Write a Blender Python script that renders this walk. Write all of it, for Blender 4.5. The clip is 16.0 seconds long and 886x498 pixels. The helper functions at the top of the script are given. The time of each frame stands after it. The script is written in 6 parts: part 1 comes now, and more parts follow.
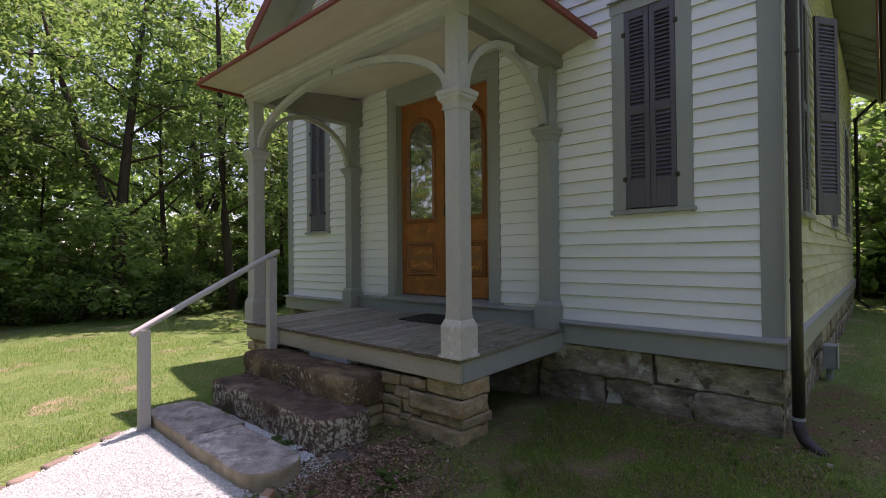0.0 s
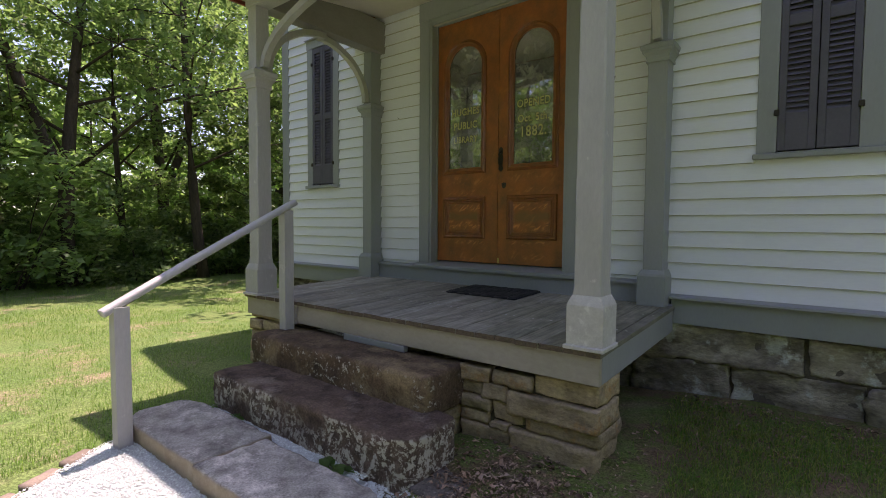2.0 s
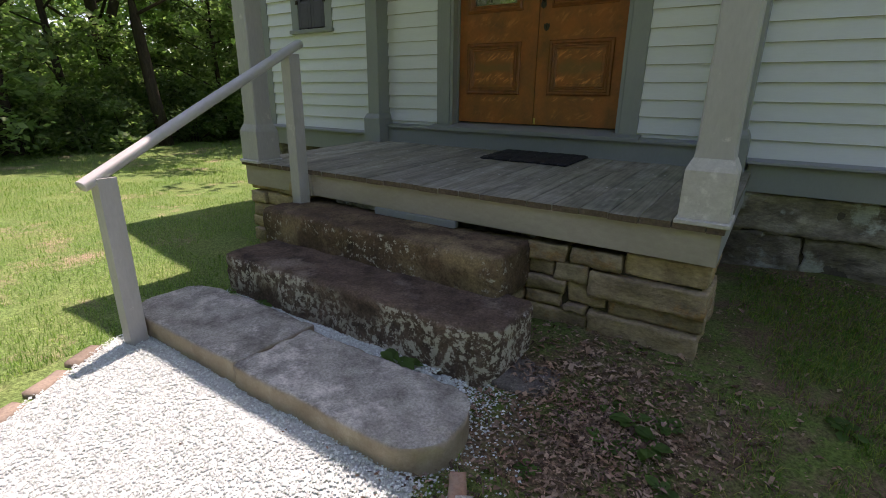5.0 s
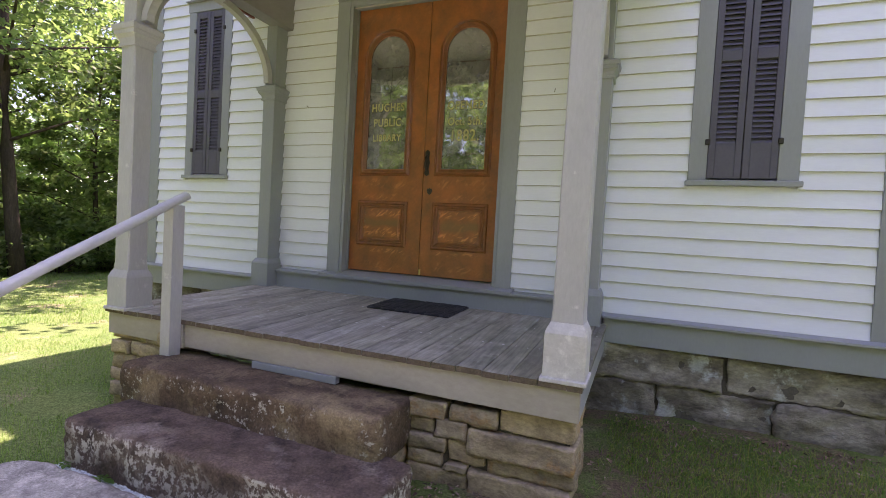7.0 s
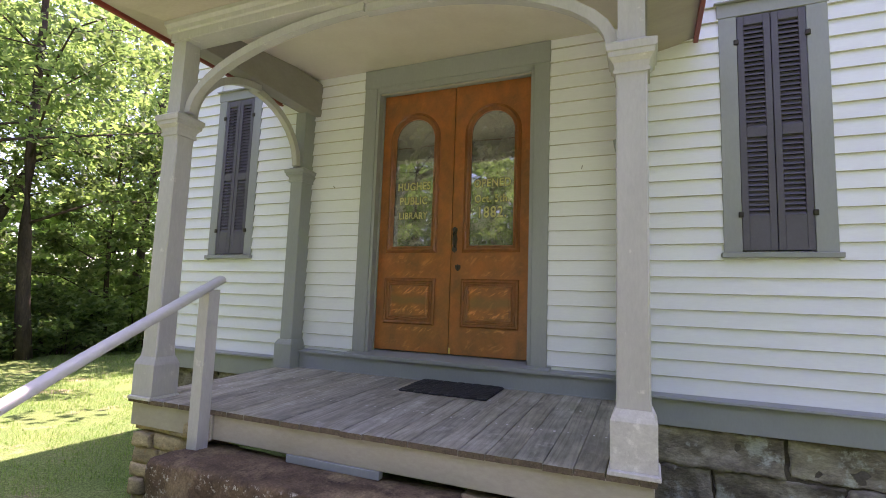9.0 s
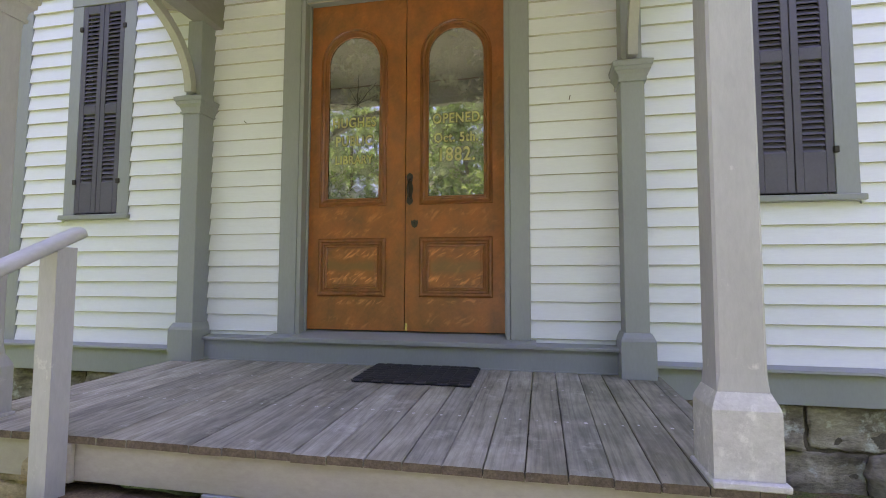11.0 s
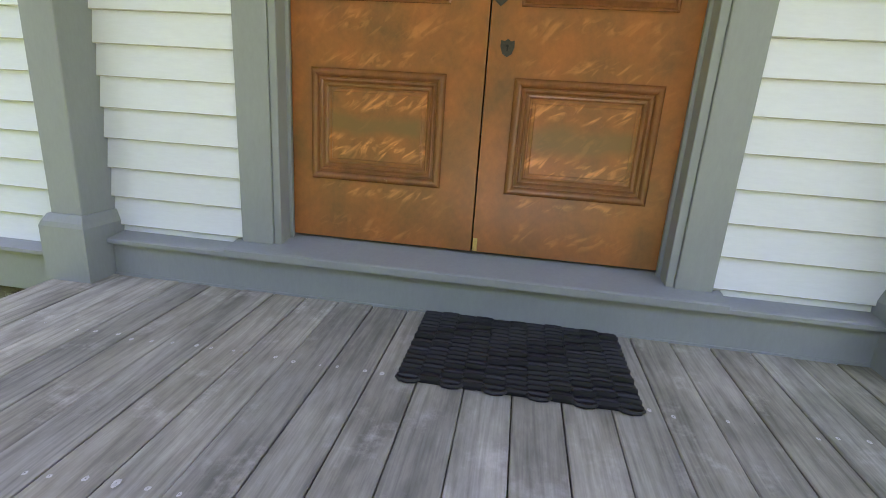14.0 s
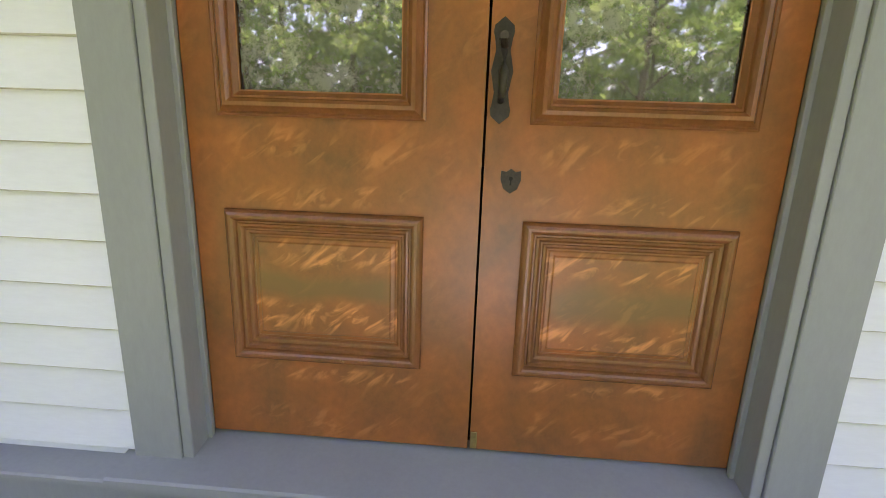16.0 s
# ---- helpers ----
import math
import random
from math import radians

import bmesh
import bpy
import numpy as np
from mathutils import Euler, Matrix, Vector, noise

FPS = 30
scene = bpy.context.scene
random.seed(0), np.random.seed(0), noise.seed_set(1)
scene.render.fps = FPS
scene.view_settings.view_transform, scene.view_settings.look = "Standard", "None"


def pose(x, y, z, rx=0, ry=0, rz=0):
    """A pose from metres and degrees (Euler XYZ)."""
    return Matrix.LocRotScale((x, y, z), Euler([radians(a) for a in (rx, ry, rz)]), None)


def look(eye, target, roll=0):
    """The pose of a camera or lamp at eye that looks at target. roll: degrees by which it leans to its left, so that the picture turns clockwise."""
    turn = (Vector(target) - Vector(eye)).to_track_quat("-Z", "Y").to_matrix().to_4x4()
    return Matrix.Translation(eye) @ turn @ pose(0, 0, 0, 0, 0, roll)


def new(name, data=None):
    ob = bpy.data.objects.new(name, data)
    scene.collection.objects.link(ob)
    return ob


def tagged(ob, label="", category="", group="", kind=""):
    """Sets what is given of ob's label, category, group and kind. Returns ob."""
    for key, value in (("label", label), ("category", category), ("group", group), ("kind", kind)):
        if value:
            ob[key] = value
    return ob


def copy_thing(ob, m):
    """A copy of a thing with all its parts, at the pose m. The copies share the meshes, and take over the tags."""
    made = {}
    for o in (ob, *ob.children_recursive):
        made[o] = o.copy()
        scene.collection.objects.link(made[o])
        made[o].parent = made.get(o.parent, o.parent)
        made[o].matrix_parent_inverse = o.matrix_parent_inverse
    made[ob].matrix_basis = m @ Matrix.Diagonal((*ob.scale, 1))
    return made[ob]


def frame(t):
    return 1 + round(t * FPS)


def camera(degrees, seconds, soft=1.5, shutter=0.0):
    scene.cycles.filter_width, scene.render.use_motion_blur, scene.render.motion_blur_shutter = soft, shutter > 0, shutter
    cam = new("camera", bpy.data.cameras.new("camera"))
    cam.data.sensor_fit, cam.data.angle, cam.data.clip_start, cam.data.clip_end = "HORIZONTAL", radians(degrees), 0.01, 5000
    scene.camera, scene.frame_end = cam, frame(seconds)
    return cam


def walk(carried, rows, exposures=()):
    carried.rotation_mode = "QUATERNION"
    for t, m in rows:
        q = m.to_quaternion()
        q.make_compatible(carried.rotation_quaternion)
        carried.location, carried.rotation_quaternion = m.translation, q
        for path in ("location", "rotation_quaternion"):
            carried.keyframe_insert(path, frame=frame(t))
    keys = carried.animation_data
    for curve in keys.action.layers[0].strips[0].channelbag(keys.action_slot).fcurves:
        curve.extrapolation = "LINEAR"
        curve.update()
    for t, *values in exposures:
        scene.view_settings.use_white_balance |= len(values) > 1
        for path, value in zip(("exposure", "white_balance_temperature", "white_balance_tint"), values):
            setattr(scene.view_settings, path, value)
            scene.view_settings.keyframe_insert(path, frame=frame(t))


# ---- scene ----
cam = camera(84.7, 16.0, 0.95)
PATH = [
    (0, (4.244, -4.709, 1.675), (2.899, -3.229, 1.701), -0.5),
    (0.5, (3.852, -4.677, 1.677), (2.561, -3.149, 1.709), -0.3),
    (1, (3.446, -4.526, 1.642), (2.191, -2.969, 1.693), -0.5),
    (1.5, (3.085, -4.434, 1.611), (1.838, -2.872, 1.656), -0.3),
    (2, (2.713, -4.412, 1.55), (1.485, -2.837, 1.451), 0.4),
    (2.5, (2.431, -4.322, 1.475), (1.25, -2.746, 1.124), -0.1),
    (3, (2.181, -4.228, 1.432), (1.059, -2.654, 0.918), -0.6),
    (3.5, (2.045, -4.219, 1.396), (0.971, -2.651, 0.775), -0.1),
    (3.7, (2.018, -4.233, 1.402), (0.948, -2.674, 0.748), -0.0),
    (5.8, (1.904, -4.308, 1.497), (0.837, -2.695, 0.987), 2.0),
    (6, (1.917, -4.316, 1.52), (0.884, -2.657, 1.097), 2.5),
    (6.5, (1.974, -4.3, 1.56), (1.085, -2.522, 1.34), 3.2),
    (7, (2.018, -4.308, 1.594), (1.259, -2.459, 1.519), 3.2),
    (7.5, (2.021, -4.329, 1.614), (1.295, -2.466, 1.648), 2.7),
    (8, (2.012, -4.381, 1.657), (1.246, -2.54, 1.813), 2.2),
    (8.2, (2.001, -4.417, 1.654), (1.217, -2.588, 1.855), 2.0),
    (10.3, (1.229, -3.956, 1.624), (0.598, -2.071, 1.846), 1.5),
    (10.5, (1.195, -3.859, 1.57), (0.653, -1.946, 1.788), 1.2),
    (11, (1.027, -3.612, 1.53), (0.633, -1.656, 1.66), 0.2),
    (11.5, (0.87, -3.347, 1.54), (0.468, -1.389, 1.614), 0.5),
    (12, (0.684, -3.142, 1.501), (0.207, -1.202, 1.412), 1.8),
    (12.5, (0.487, -2.876, 1.507), (0.171, -0.925, 1.207), 2.1),
    (13, (0.393, -2.56, 1.495), (0.156, -0.609, 1.125), 2.9),
    (13.5, (0.304, -2.324, 1.622), (0.033, -0.402, 1.14), 3.6),
    (14, (0.164, -2.02, 1.725), (-0.106, -0.116, 1.174), 3.8),
    (14.5, (0.133, -1.834, 1.9), (0.038, 0.075, 1.312), 4.0),
    (15, (0.094, -1.639, 1.895), (0.078, 0.287, 1.356), 3.6),
    (15.5, (0.098, -1.497, 2.038), (-0.005, 0.44, 1.549), 2.8),
    (16, (-0.006, -1.305, 2.102), (-0.143, 0.629, 1.613), 1.9),
]
EXPOSURES = [(0.0, 0.85, 7050, 48), (1.0, 0.92, 7050, 49), (1.5, 1.06, 7050, 48), (2.5, 1.05, 7150, 38), (3.5, 0.82, 7150, 33), (6.0, 1.19, 7150, 39), (6.5, 1.88, 7000, 58), (7.0, 2.03, 7000, 57), (8.0, 2.05, 7000, 54), (10.5, 2.22, 6950, 54), (11.5, 2.48, 6900, 56), (12.0, 2.38, 6950, 45), (12.5, 2.46, 6950, 43), (13.5, 2.84, 7000, 44), (14.5, 2.89, 7050, 49), (16.0, 2.95, 7150, 53)]
walk(cam, [(t, look(eye, target, roll)) for t, eye, target, roll in PATH], exposures=EXPOSURES)

# ---- world, sun ----
SUN_TO = Vector((-0.09, 0.26, 1.0)).normalized()
world = bpy.data.worlds.new("sky")
scene.world = world
world.use_nodes = True
wn = world.node_tree.nodes
wl = world.node_tree.links
wn.clear()
sky = wn.new("ShaderNodeTexSky")
sky.sky_type = 'NISHITA'
sky.sun_disc = False
sky.sun_elevation = math.asin(SUN_TO.z)
sky.sun_rotation = math.atan2(SUN_TO.x, SUN_TO.y)
bg = wn.new("ShaderNodeBackground")
bg.inputs["Strength"].default_value = 0.15
wo = wn.new("ShaderNodeOutputWorld")
wl.new(sky.outputs[0], bg.inputs[0])
wl.new(bg.outputs[0], wo.inputs[0])
sun_data = bpy.data.lights.new("sun", 'SUN')
sun_data.energy = 4.0
sun_data.angle = radians(0.53)
sun_data.color = (1.0, 0.95, 0.86)
sun = new("sun", sun_data)
sun.matrix_world = look(SUN_TO * 60, (0, 0, 0))


# ---- materials ----
def material(name, base, rough=0.7, metal=0.0, grain=(), tint=None, amount=0.5, stretch=(1, 1, 1), scale=6.0,
             fine=60.0, fine_amount=0.25, bump=0.15, bump_dist=0.004, spec=0.4, per_object=0.0, spots=None, other=None):
    """Two scales of variation of one base colour: large stains towards tint and fine grain, with a fine relief."""
    m = bpy.data.materials.new(name)
    m.use_nodes = True
    n, l = m.node_tree.nodes, m.node_tree.links
    b = n["Principled BSDF"]
    b.inputs["Roughness"].default_value = rough
    b.inputs["Metallic"].default_value = metal
    b.inputs["Specular IOR Level"].default_value = spec
    geo = n.new("ShaderNodeNewGeometry")
    mp = n.new("ShaderNodeMapping")
    mp.inputs["Scale"].default_value = stretch
    info = n.new("ShaderNodeObjectInfo")
    off = n.new("ShaderNodeVectorMath")
    off.operation = 'MULTIPLY_ADD'
    off.inputs[1].default_value = (37.0, 53.0, 29.0) if per_object else (0, 0, 0)
    l.new(info.outputs["Random"], off.inputs[0])
    l.new(geo.outputs["Position"], off.inputs[2])
    l.new(off.outputs[0], mp.inputs[0])
    big = n.new("ShaderNodeTexNoise")
    big.inputs["Scale"].default_value = scale
    big.inputs["Detail"].default_value = 6
    big.inputs["Roughness"].default_value = 0.62
    l.new(mp.outputs[0], big.inputs["Vector"])
    small = n.new("ShaderNodeTexNoise")
    small.inputs["Scale"].default_value = fine
    small.inputs["Detail"].default_value = 5
    small.inputs["Roughness"].default_value = 0.7
    l.new(mp.outputs[0], small.inputs["Vector"])
    ramp = n.new("ShaderNodeMapRange")
    ramp.inputs[1].default_value, ramp.inputs[2].default_value = 0.38, 0.68
    ramp.inputs[3].default_value, ramp.inputs[4].default_value = 0.0, amount
    l.new(big.outputs[0], ramp.inputs[0])
    mix = n.new("ShaderNodeMix")
    mix.data_type = 'RGBA'
    mix.inputs[6].default_value = (*base, 1)
    mix.inputs[7].default_value = (*(tint or [c * 0.6 for c in base]), 1)
    l.new(ramp.outputs[0], mix.inputs[0])
    hsv = n.new("ShaderNodeHueSaturation")
    val = n.new("ShaderNodeMapRange")
    val.inputs[1].default_value, val.inputs[2].default_value = 0.25, 0.75
    val.inputs[3].default_value, val.inputs[4].default_value = 1 - fine_amount, 1 + fine_amount
    l.new(small.outputs[0], val.inputs[0])
    last = mix.outputs[2]
    if spots:
        colour, size, low, high = spots
        sp = n.new("ShaderNodeTexNoise")
        sp.inputs["Scale"].default_value = size
        sp.inputs["Detail"].default_value = 8
        sp.inputs["Roughness"].default_value = 0.7
        l.new(off.outputs[0], sp.inputs["Vector"])
        sr = n.new("ShaderNodeMapRange")
        sr.inputs[1].default_value, sr.inputs[2].default_value = low, high
        l.new(sp.outputs[0], sr.inputs[0])
        sm = n.new("ShaderNodeMix")
        sm.data_type = 'RGBA'
        sm.inputs[7].default_value = (*colour, 1)
        l.new(sr.outputs[0], sm.inputs[0])
        l.new(last, sm.inputs[6])
        last = sm.outputs[2]
    if other:
        pick = n.new("ShaderNodeMath")
        pick.operation = 'MULTIPLY'
        pick.inputs[1].default_value = 17.3
        l.new(info.outputs["Random"], pick.inputs[0])
        part_of = n.new("ShaderNodeMath")
        part_of.operation = 'FRACT'
        l.new(pick.outputs[0], part_of.inputs[0])
        om = n.new("ShaderNodeMix")
        om.data_type = 'RGBA'
        om.blend_type = 'MULTIPLY'
        om.inputs[7].default_value = (*other, 1)
        l.new(part_of.outputs[0], om.inputs[0])
        l.new(last, om.inputs[6])
        last = om.outputs[2]
    if per_object:
        ov = n.new("ShaderNodeMapRange")
        ov.inputs[3].default_value, ov.inputs[4].default_value = 1 - per_object, 1 + per_object
        l.new(info.outputs["Random"], ov.inputs[0])
        mul = n.new("ShaderNodeMath")
        mul.operation = 'MULTIPLY'
        l.new(ov.outputs[0], mul.inputs[0])
        l.new(val.outputs[0], mul.inputs[1])
        l.new(mul.outputs[0], hsv.inputs["Value"])
    else:
        l.new(val.outputs[0], hsv.inputs["Value"])
    l.new(last, hsv.inputs["Color"])
    l.new(hsv.outputs[0], b.inputs["Base Color"])
    if bump:
        bp = n.new("ShaderNodeBump")
        bp.inputs["Strength"].default_value = bump
        bp.inputs["Distance"].default_value = bump_dist
        add = n.new("ShaderNodeMath")
        add.operation = 'MULTIPLY_ADD'
        add.inputs[1].default_value = 0.5
        l.new(small.outputs[0], add.inputs[0])
        l.new(big.outputs[0], add.inputs[2])
        l.new(add.outputs[0], bp.inputs["Height"])
        l.new(bp.outputs[0], b.inputs["Normal"])
    return m


WHITE = material("white_paint", (0.735, 0.770, 0.825), 0.55, tint=(0.675, 0.705, 0.74), amount=0.35, stretch=(0.4, 0.4, 2.0), scale=2.2, fine=40, fine_amount=0.035, bump=0.07, bump_dist=0.002, per_object=0.025, spots=((0.50, 0.49, 0.43), 9.0, 0.72, 0.84))
# white paint with green algae; the side wall's shade also dims its base
ALGAE_SHADE = material("algae_stained_shaded_white_paint", (0.52, 0.52, 0.40), 0.65, tint=(0.34, 0.35, 0.20), amount=0.8, stretch=(1, 0.5, 1.6), scale=2.4, fine=40, fine_amount=0.12, bump=0.1, bump_dist=0.002, per_object=0.06, spots=((0.23, 0.22, 0.14), 5.0, 0.58, 0.72))
# board edge: grime colour that also paints in the shadow line
EDGE_GRIME_SHADE = material("grimy_shaded_board_edge", (0.46, 0.45, 0.385), 0.85, tint=(0.58, 0.575, 0.52), amount=0.8, scale=4, fine=40, fine_amount=0.2, bump=0)
GREY = material("grey_paint", (0.284, 0.305, 0.310), 0.5, tint=(0.242, 0.258, 0.262), amount=0.5, stretch=(1, 1, 0.35), scale=3, fine=60, fine_amount=0.05, bump=0.12, bump_dist=0.002, spots=((0.43, 0.43, 0.43), 11.0, 0.70, 0.78))
# weathered trim grey, lightened to put the columns' open-sky light in the colour
COLUMN = material("weathered_skylit_grey_paint", (0.41, 0.408, 0.400), 0.55, tint=(0.335, 0.333, 0.325), amount=0.5, stretch=(1, 1, 0.3), scale=5, fine=60, fine_amount=0.08, bump=0.3, bump_dist=0.003, spots=((0.56, 0.55, 0.53), 9.0, 0.62, 0.72))
# rail grey, lightened to paint in the sun on its lower end
RAIL = material("sun_lightened_rail_grey", (0.465, 0.470, 0.458), 0.45, tint=(0.40, 0.395, 0.385), amount=0.5, stretch=(1, 0.4, 0.6), scale=5, fine=60, fine_amount=0.08, bump=0.2, bump_dist=0.002)
PEEL = material("peeling_light_paint", (0.52, 0.51, 0.49), 0.6, tint=(0.39, 0.38, 0.365), amount=0.6, scale=14, fine=90, fine_amount=0.12, bump=0.6, bump_dist=0.004, spots=((0.64, 0.63, 0.60), 18.0, 0.54, 0.66))
# worn grey paint, its beige put in for sunlight bounced off the gravel
FASCIA = material("worn_bounce_lit_beige_paint", (0.37, 0.338, 0.292), 0.6, tint=(0.30, 0.27, 0.215), amount=0.7, stretch=(0.5, 1, 1), scale=4, fine=50, fine_amount=0.1, bump=0.3)
CEIL = material("cream_ceiling_paint", (0.66, 0.61, 0.55), 0.6, tint=(0.56, 0.50, 0.44), amount=0.5, scale=2, fine=30, fine_amount=0.04, bump=0.1)
SHUTTER = material("purple_grey_shutter_paint", (0.105, 0.10, 0.128), 0.5, tint=(0.078, 0.074, 0.092), amount=0.6, scale=5, fine=60, fine_amount=0.12, bump=0.2, bump_dist=0.002, spots=((0.5, 0.48, 0.46), 14.0, 0.72, 0.75))
RED = material("red_roof_metal", (0.24, 0.045, 0.03), 0.45, tint=(0.17, 0.035, 0.026), amount=0.6, scale=3, fine=40, fine_amount=0.12, bump=0.15)
STONE = material("buff_sandstone", (0.50, 0.395, 0.245), 0.85, tint=(0.225, 0.175, 0.115), amount=0.9, stretch=(1, 1, 1.8), scale=6, fine=38, fine_amount=0.35, bump=0.9, bump_dist=0.014, per_object=0.16, spec=0.2, spots=((0.46, 0.245, 0.085), 4.5, 0.57, 0.70), other=(0.64, 0.65, 0.70))
FOUND = material("grey_foundation_stone", (0.37, 0.335, 0.255), 0.85, tint=(0.105, 0.088, 0.068), amount=1.0, stretch=(0.8, 1, 1.6), scale=4.2, fine=34, fine_amount=0.35, bump=1.0, bump_dist=0.018, per_object=0.12, spec=0.2, spots=((0.47, 0.49, 0.43), 3.0, 0.56, 0.625), other=(0.75, 0.76, 0.78))
STEP = material("dark_lichened_stone", (0.158, 0.112, 0.083), 0.85, tint=(0.052, 0.038, 0.031), amount=1.0, scale=7, fine=70, fine_amount=0.55, bump=0.9, bump_dist=0.012, spec=0.2, spots=((0.23, 0.185, 0.15), 3.4, 0.54, 0.68))
STEP_TOP = material("dark_brown_stone", (0.16, 0.108, 0.068), 0.85, tint=(0.055, 0.038, 0.028), amount=1.0, scale=5, fine=70, fine_amount=0.5, bump=0.9, bump_dist=0.012, spec=0.2, spots=((0.27, 0.20, 0.115), 2.6, 0.50, 0.64))
GRIT = material("gritty_grey_stone", (0.17, 0.155, 0.135), 0.9, tint=(0.09, 0.08, 0.07), amount=0.9, scale=12, fine=110, fine_amount=0.6, bump=1.0, bump_dist=0.008, spec=0.15, spots=((0.30, 0.29, 0.27), 30.0, 0.60, 0.68))
SLAB = material("pale_worn_slab", (0.405, 0.402, 0.352), 0.85, tint=(0.185, 0.175, 0.155), amount=1.0, scale=7, fine=90, fine_amount=0.5, bump=0.9, bump_dist=0.010, per_object=0.08, spec=0.2, spots=((0.62, 0.60, 0.54), 4.0, 0.53, 0.66))
EDGING = material("old_buff_edging", (0.29, 0.235, 0.18), 0.85, tint=(0.20, 0.165, 0.135), amount=0.8, scale=8, fine=60, fine_amount=0.3, bump=0.6, per_object=0.25, spec=0.2)
BRICK = material("old_brick", (0.30, 0.175, 0.115), 0.85, tint=(0.25, 0.205, 0.155), amount=0.8, scale=8, fine=60, fine_amount=0.25, bump=0.6, per_object=0.25, spec=0.2)
GRAVEL = material("limestone_gravel", (0.525, 0.585, 0.56), 0.9, tint=(0.43, 0.46, 0.44), amount=0.8, scale=110, fine=240, fine_amount=0.3, bump=0.8, bump_dist=0.008, spec=0.2)
PEBBLES = material("limestone_pebbles", (0.65, 0.735, 0.70), 0.9, tint=(0.50, 0.52, 0.505), amount=0.6, scale=60, fine=300, fine_amount=0.2, bump=0.3, bump_dist=0.002, spec=0.2)
BROWN = material("brown_downspout_metal", (0.028, 0.022, 0.021), 0.5, tint=(0.03, 0.024, 0.023), amount=0.5, scale=6, fine=60, fine_amount=0.12, bump=0.1, spec=0.5)
BARK = material("bark", (0.085, 0.068, 0.052), 0.9, tint=(0.045, 0.038, 0.03), amount=0.9, stretch=(1, 1, 0.2), scale=9, fine=50, fine_amount=0.35, bump=0.8, bump_dist=0.02, spec=0.1)
RUBBER = material("black_rubber", (0.008, 0.008, 0.010), 0.46, tint=(0.018, 0.018, 0.021), amount=0.5, scale=20, fine=120, fine_amount=0.3, bump=0.3, spec=0.4)
IRON = material("dark_iron", (0.045, 0.04, 0.034), 0.5, metal=0.5, tint=(0.075, 0.06, 0.045), amount=0.6, scale=30, fine=150, fine_amount=0.2, bump=0.2, bump_dist=0.001)
BRASS = material("brass", (0.62, 0.48, 0.2), 0.3, metal=1.0, scale=40, fine=150, fine_amount=0.1, bump=0.05)
# near-black; on floor, ceiling and panes inside it paints the unlit room
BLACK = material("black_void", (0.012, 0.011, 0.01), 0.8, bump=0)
GALV = material("grey_galvanised_box", (0.30, 0.34, 0.35), 0.5, scale=8, fine=60, fine_amount=0.08, bump=0.1)
NAIL = material("worn_nail_spot", (0.50, 0.475, 0.44), 0.8, tint=(0.62, 0.60, 0.57), amount=0.8, scale=60, fine=140, fine_amount=0.25, bump=0)
GOLD = material("faded_gold_leaf", (0.50, 0.46, 0.19), 0.6, tint=(0.33, 0.31, 0.16), amount=0.9, scale=22, fine=120, fine_amount=0.3, bump=0)
LETTER_EDGE = material("dark_letter_outline", (0.05, 0.045, 0.02), 0.6, tint=(0.12, 0.11, 0.06), amount=0.8, scale=30, bump=0)
CRACK = material("crack_edge", (0.02, 0.018, 0.014), 0.6, bump=0)
LITTER = material("dead_leaf", (0.17, 0.108, 0.07), 0.85, tint=(0.25, 0.195, 0.15), amount=0.8, scale=8, fine=40, fine_amount=0.4, bump=0, spec=0.2)


def vary_pieces(m, low, high):
    """Each loose piece a little lighter or darker than the next."""
    n, l = m.node_tree.nodes, m.node_tree.links
    b = n["Principled BSDF"]
    old = b.inputs["Base Color"].links[0].from_socket
    geo = n.new("ShaderNodeNewGeometry")
    r = n.new("ShaderNodeMapRange")
    r.inputs[3].default_value, r.inputs[4].default_value = low, high
    l.new(geo.outputs["Random Per Island"], r.inputs[0])
    h = n.new("ShaderNodeHueSaturation")
    l.new(r.outputs[0], h.inputs["Value"])
    l.new(old, h.inputs["Color"])
    l.new(h.outputs[0], b.inputs["Base Color"])
    return m


vary_pieces(LITTER, 0.30, 2.1)
vary_pieces(PEBBLES, 0.62, 1.15)


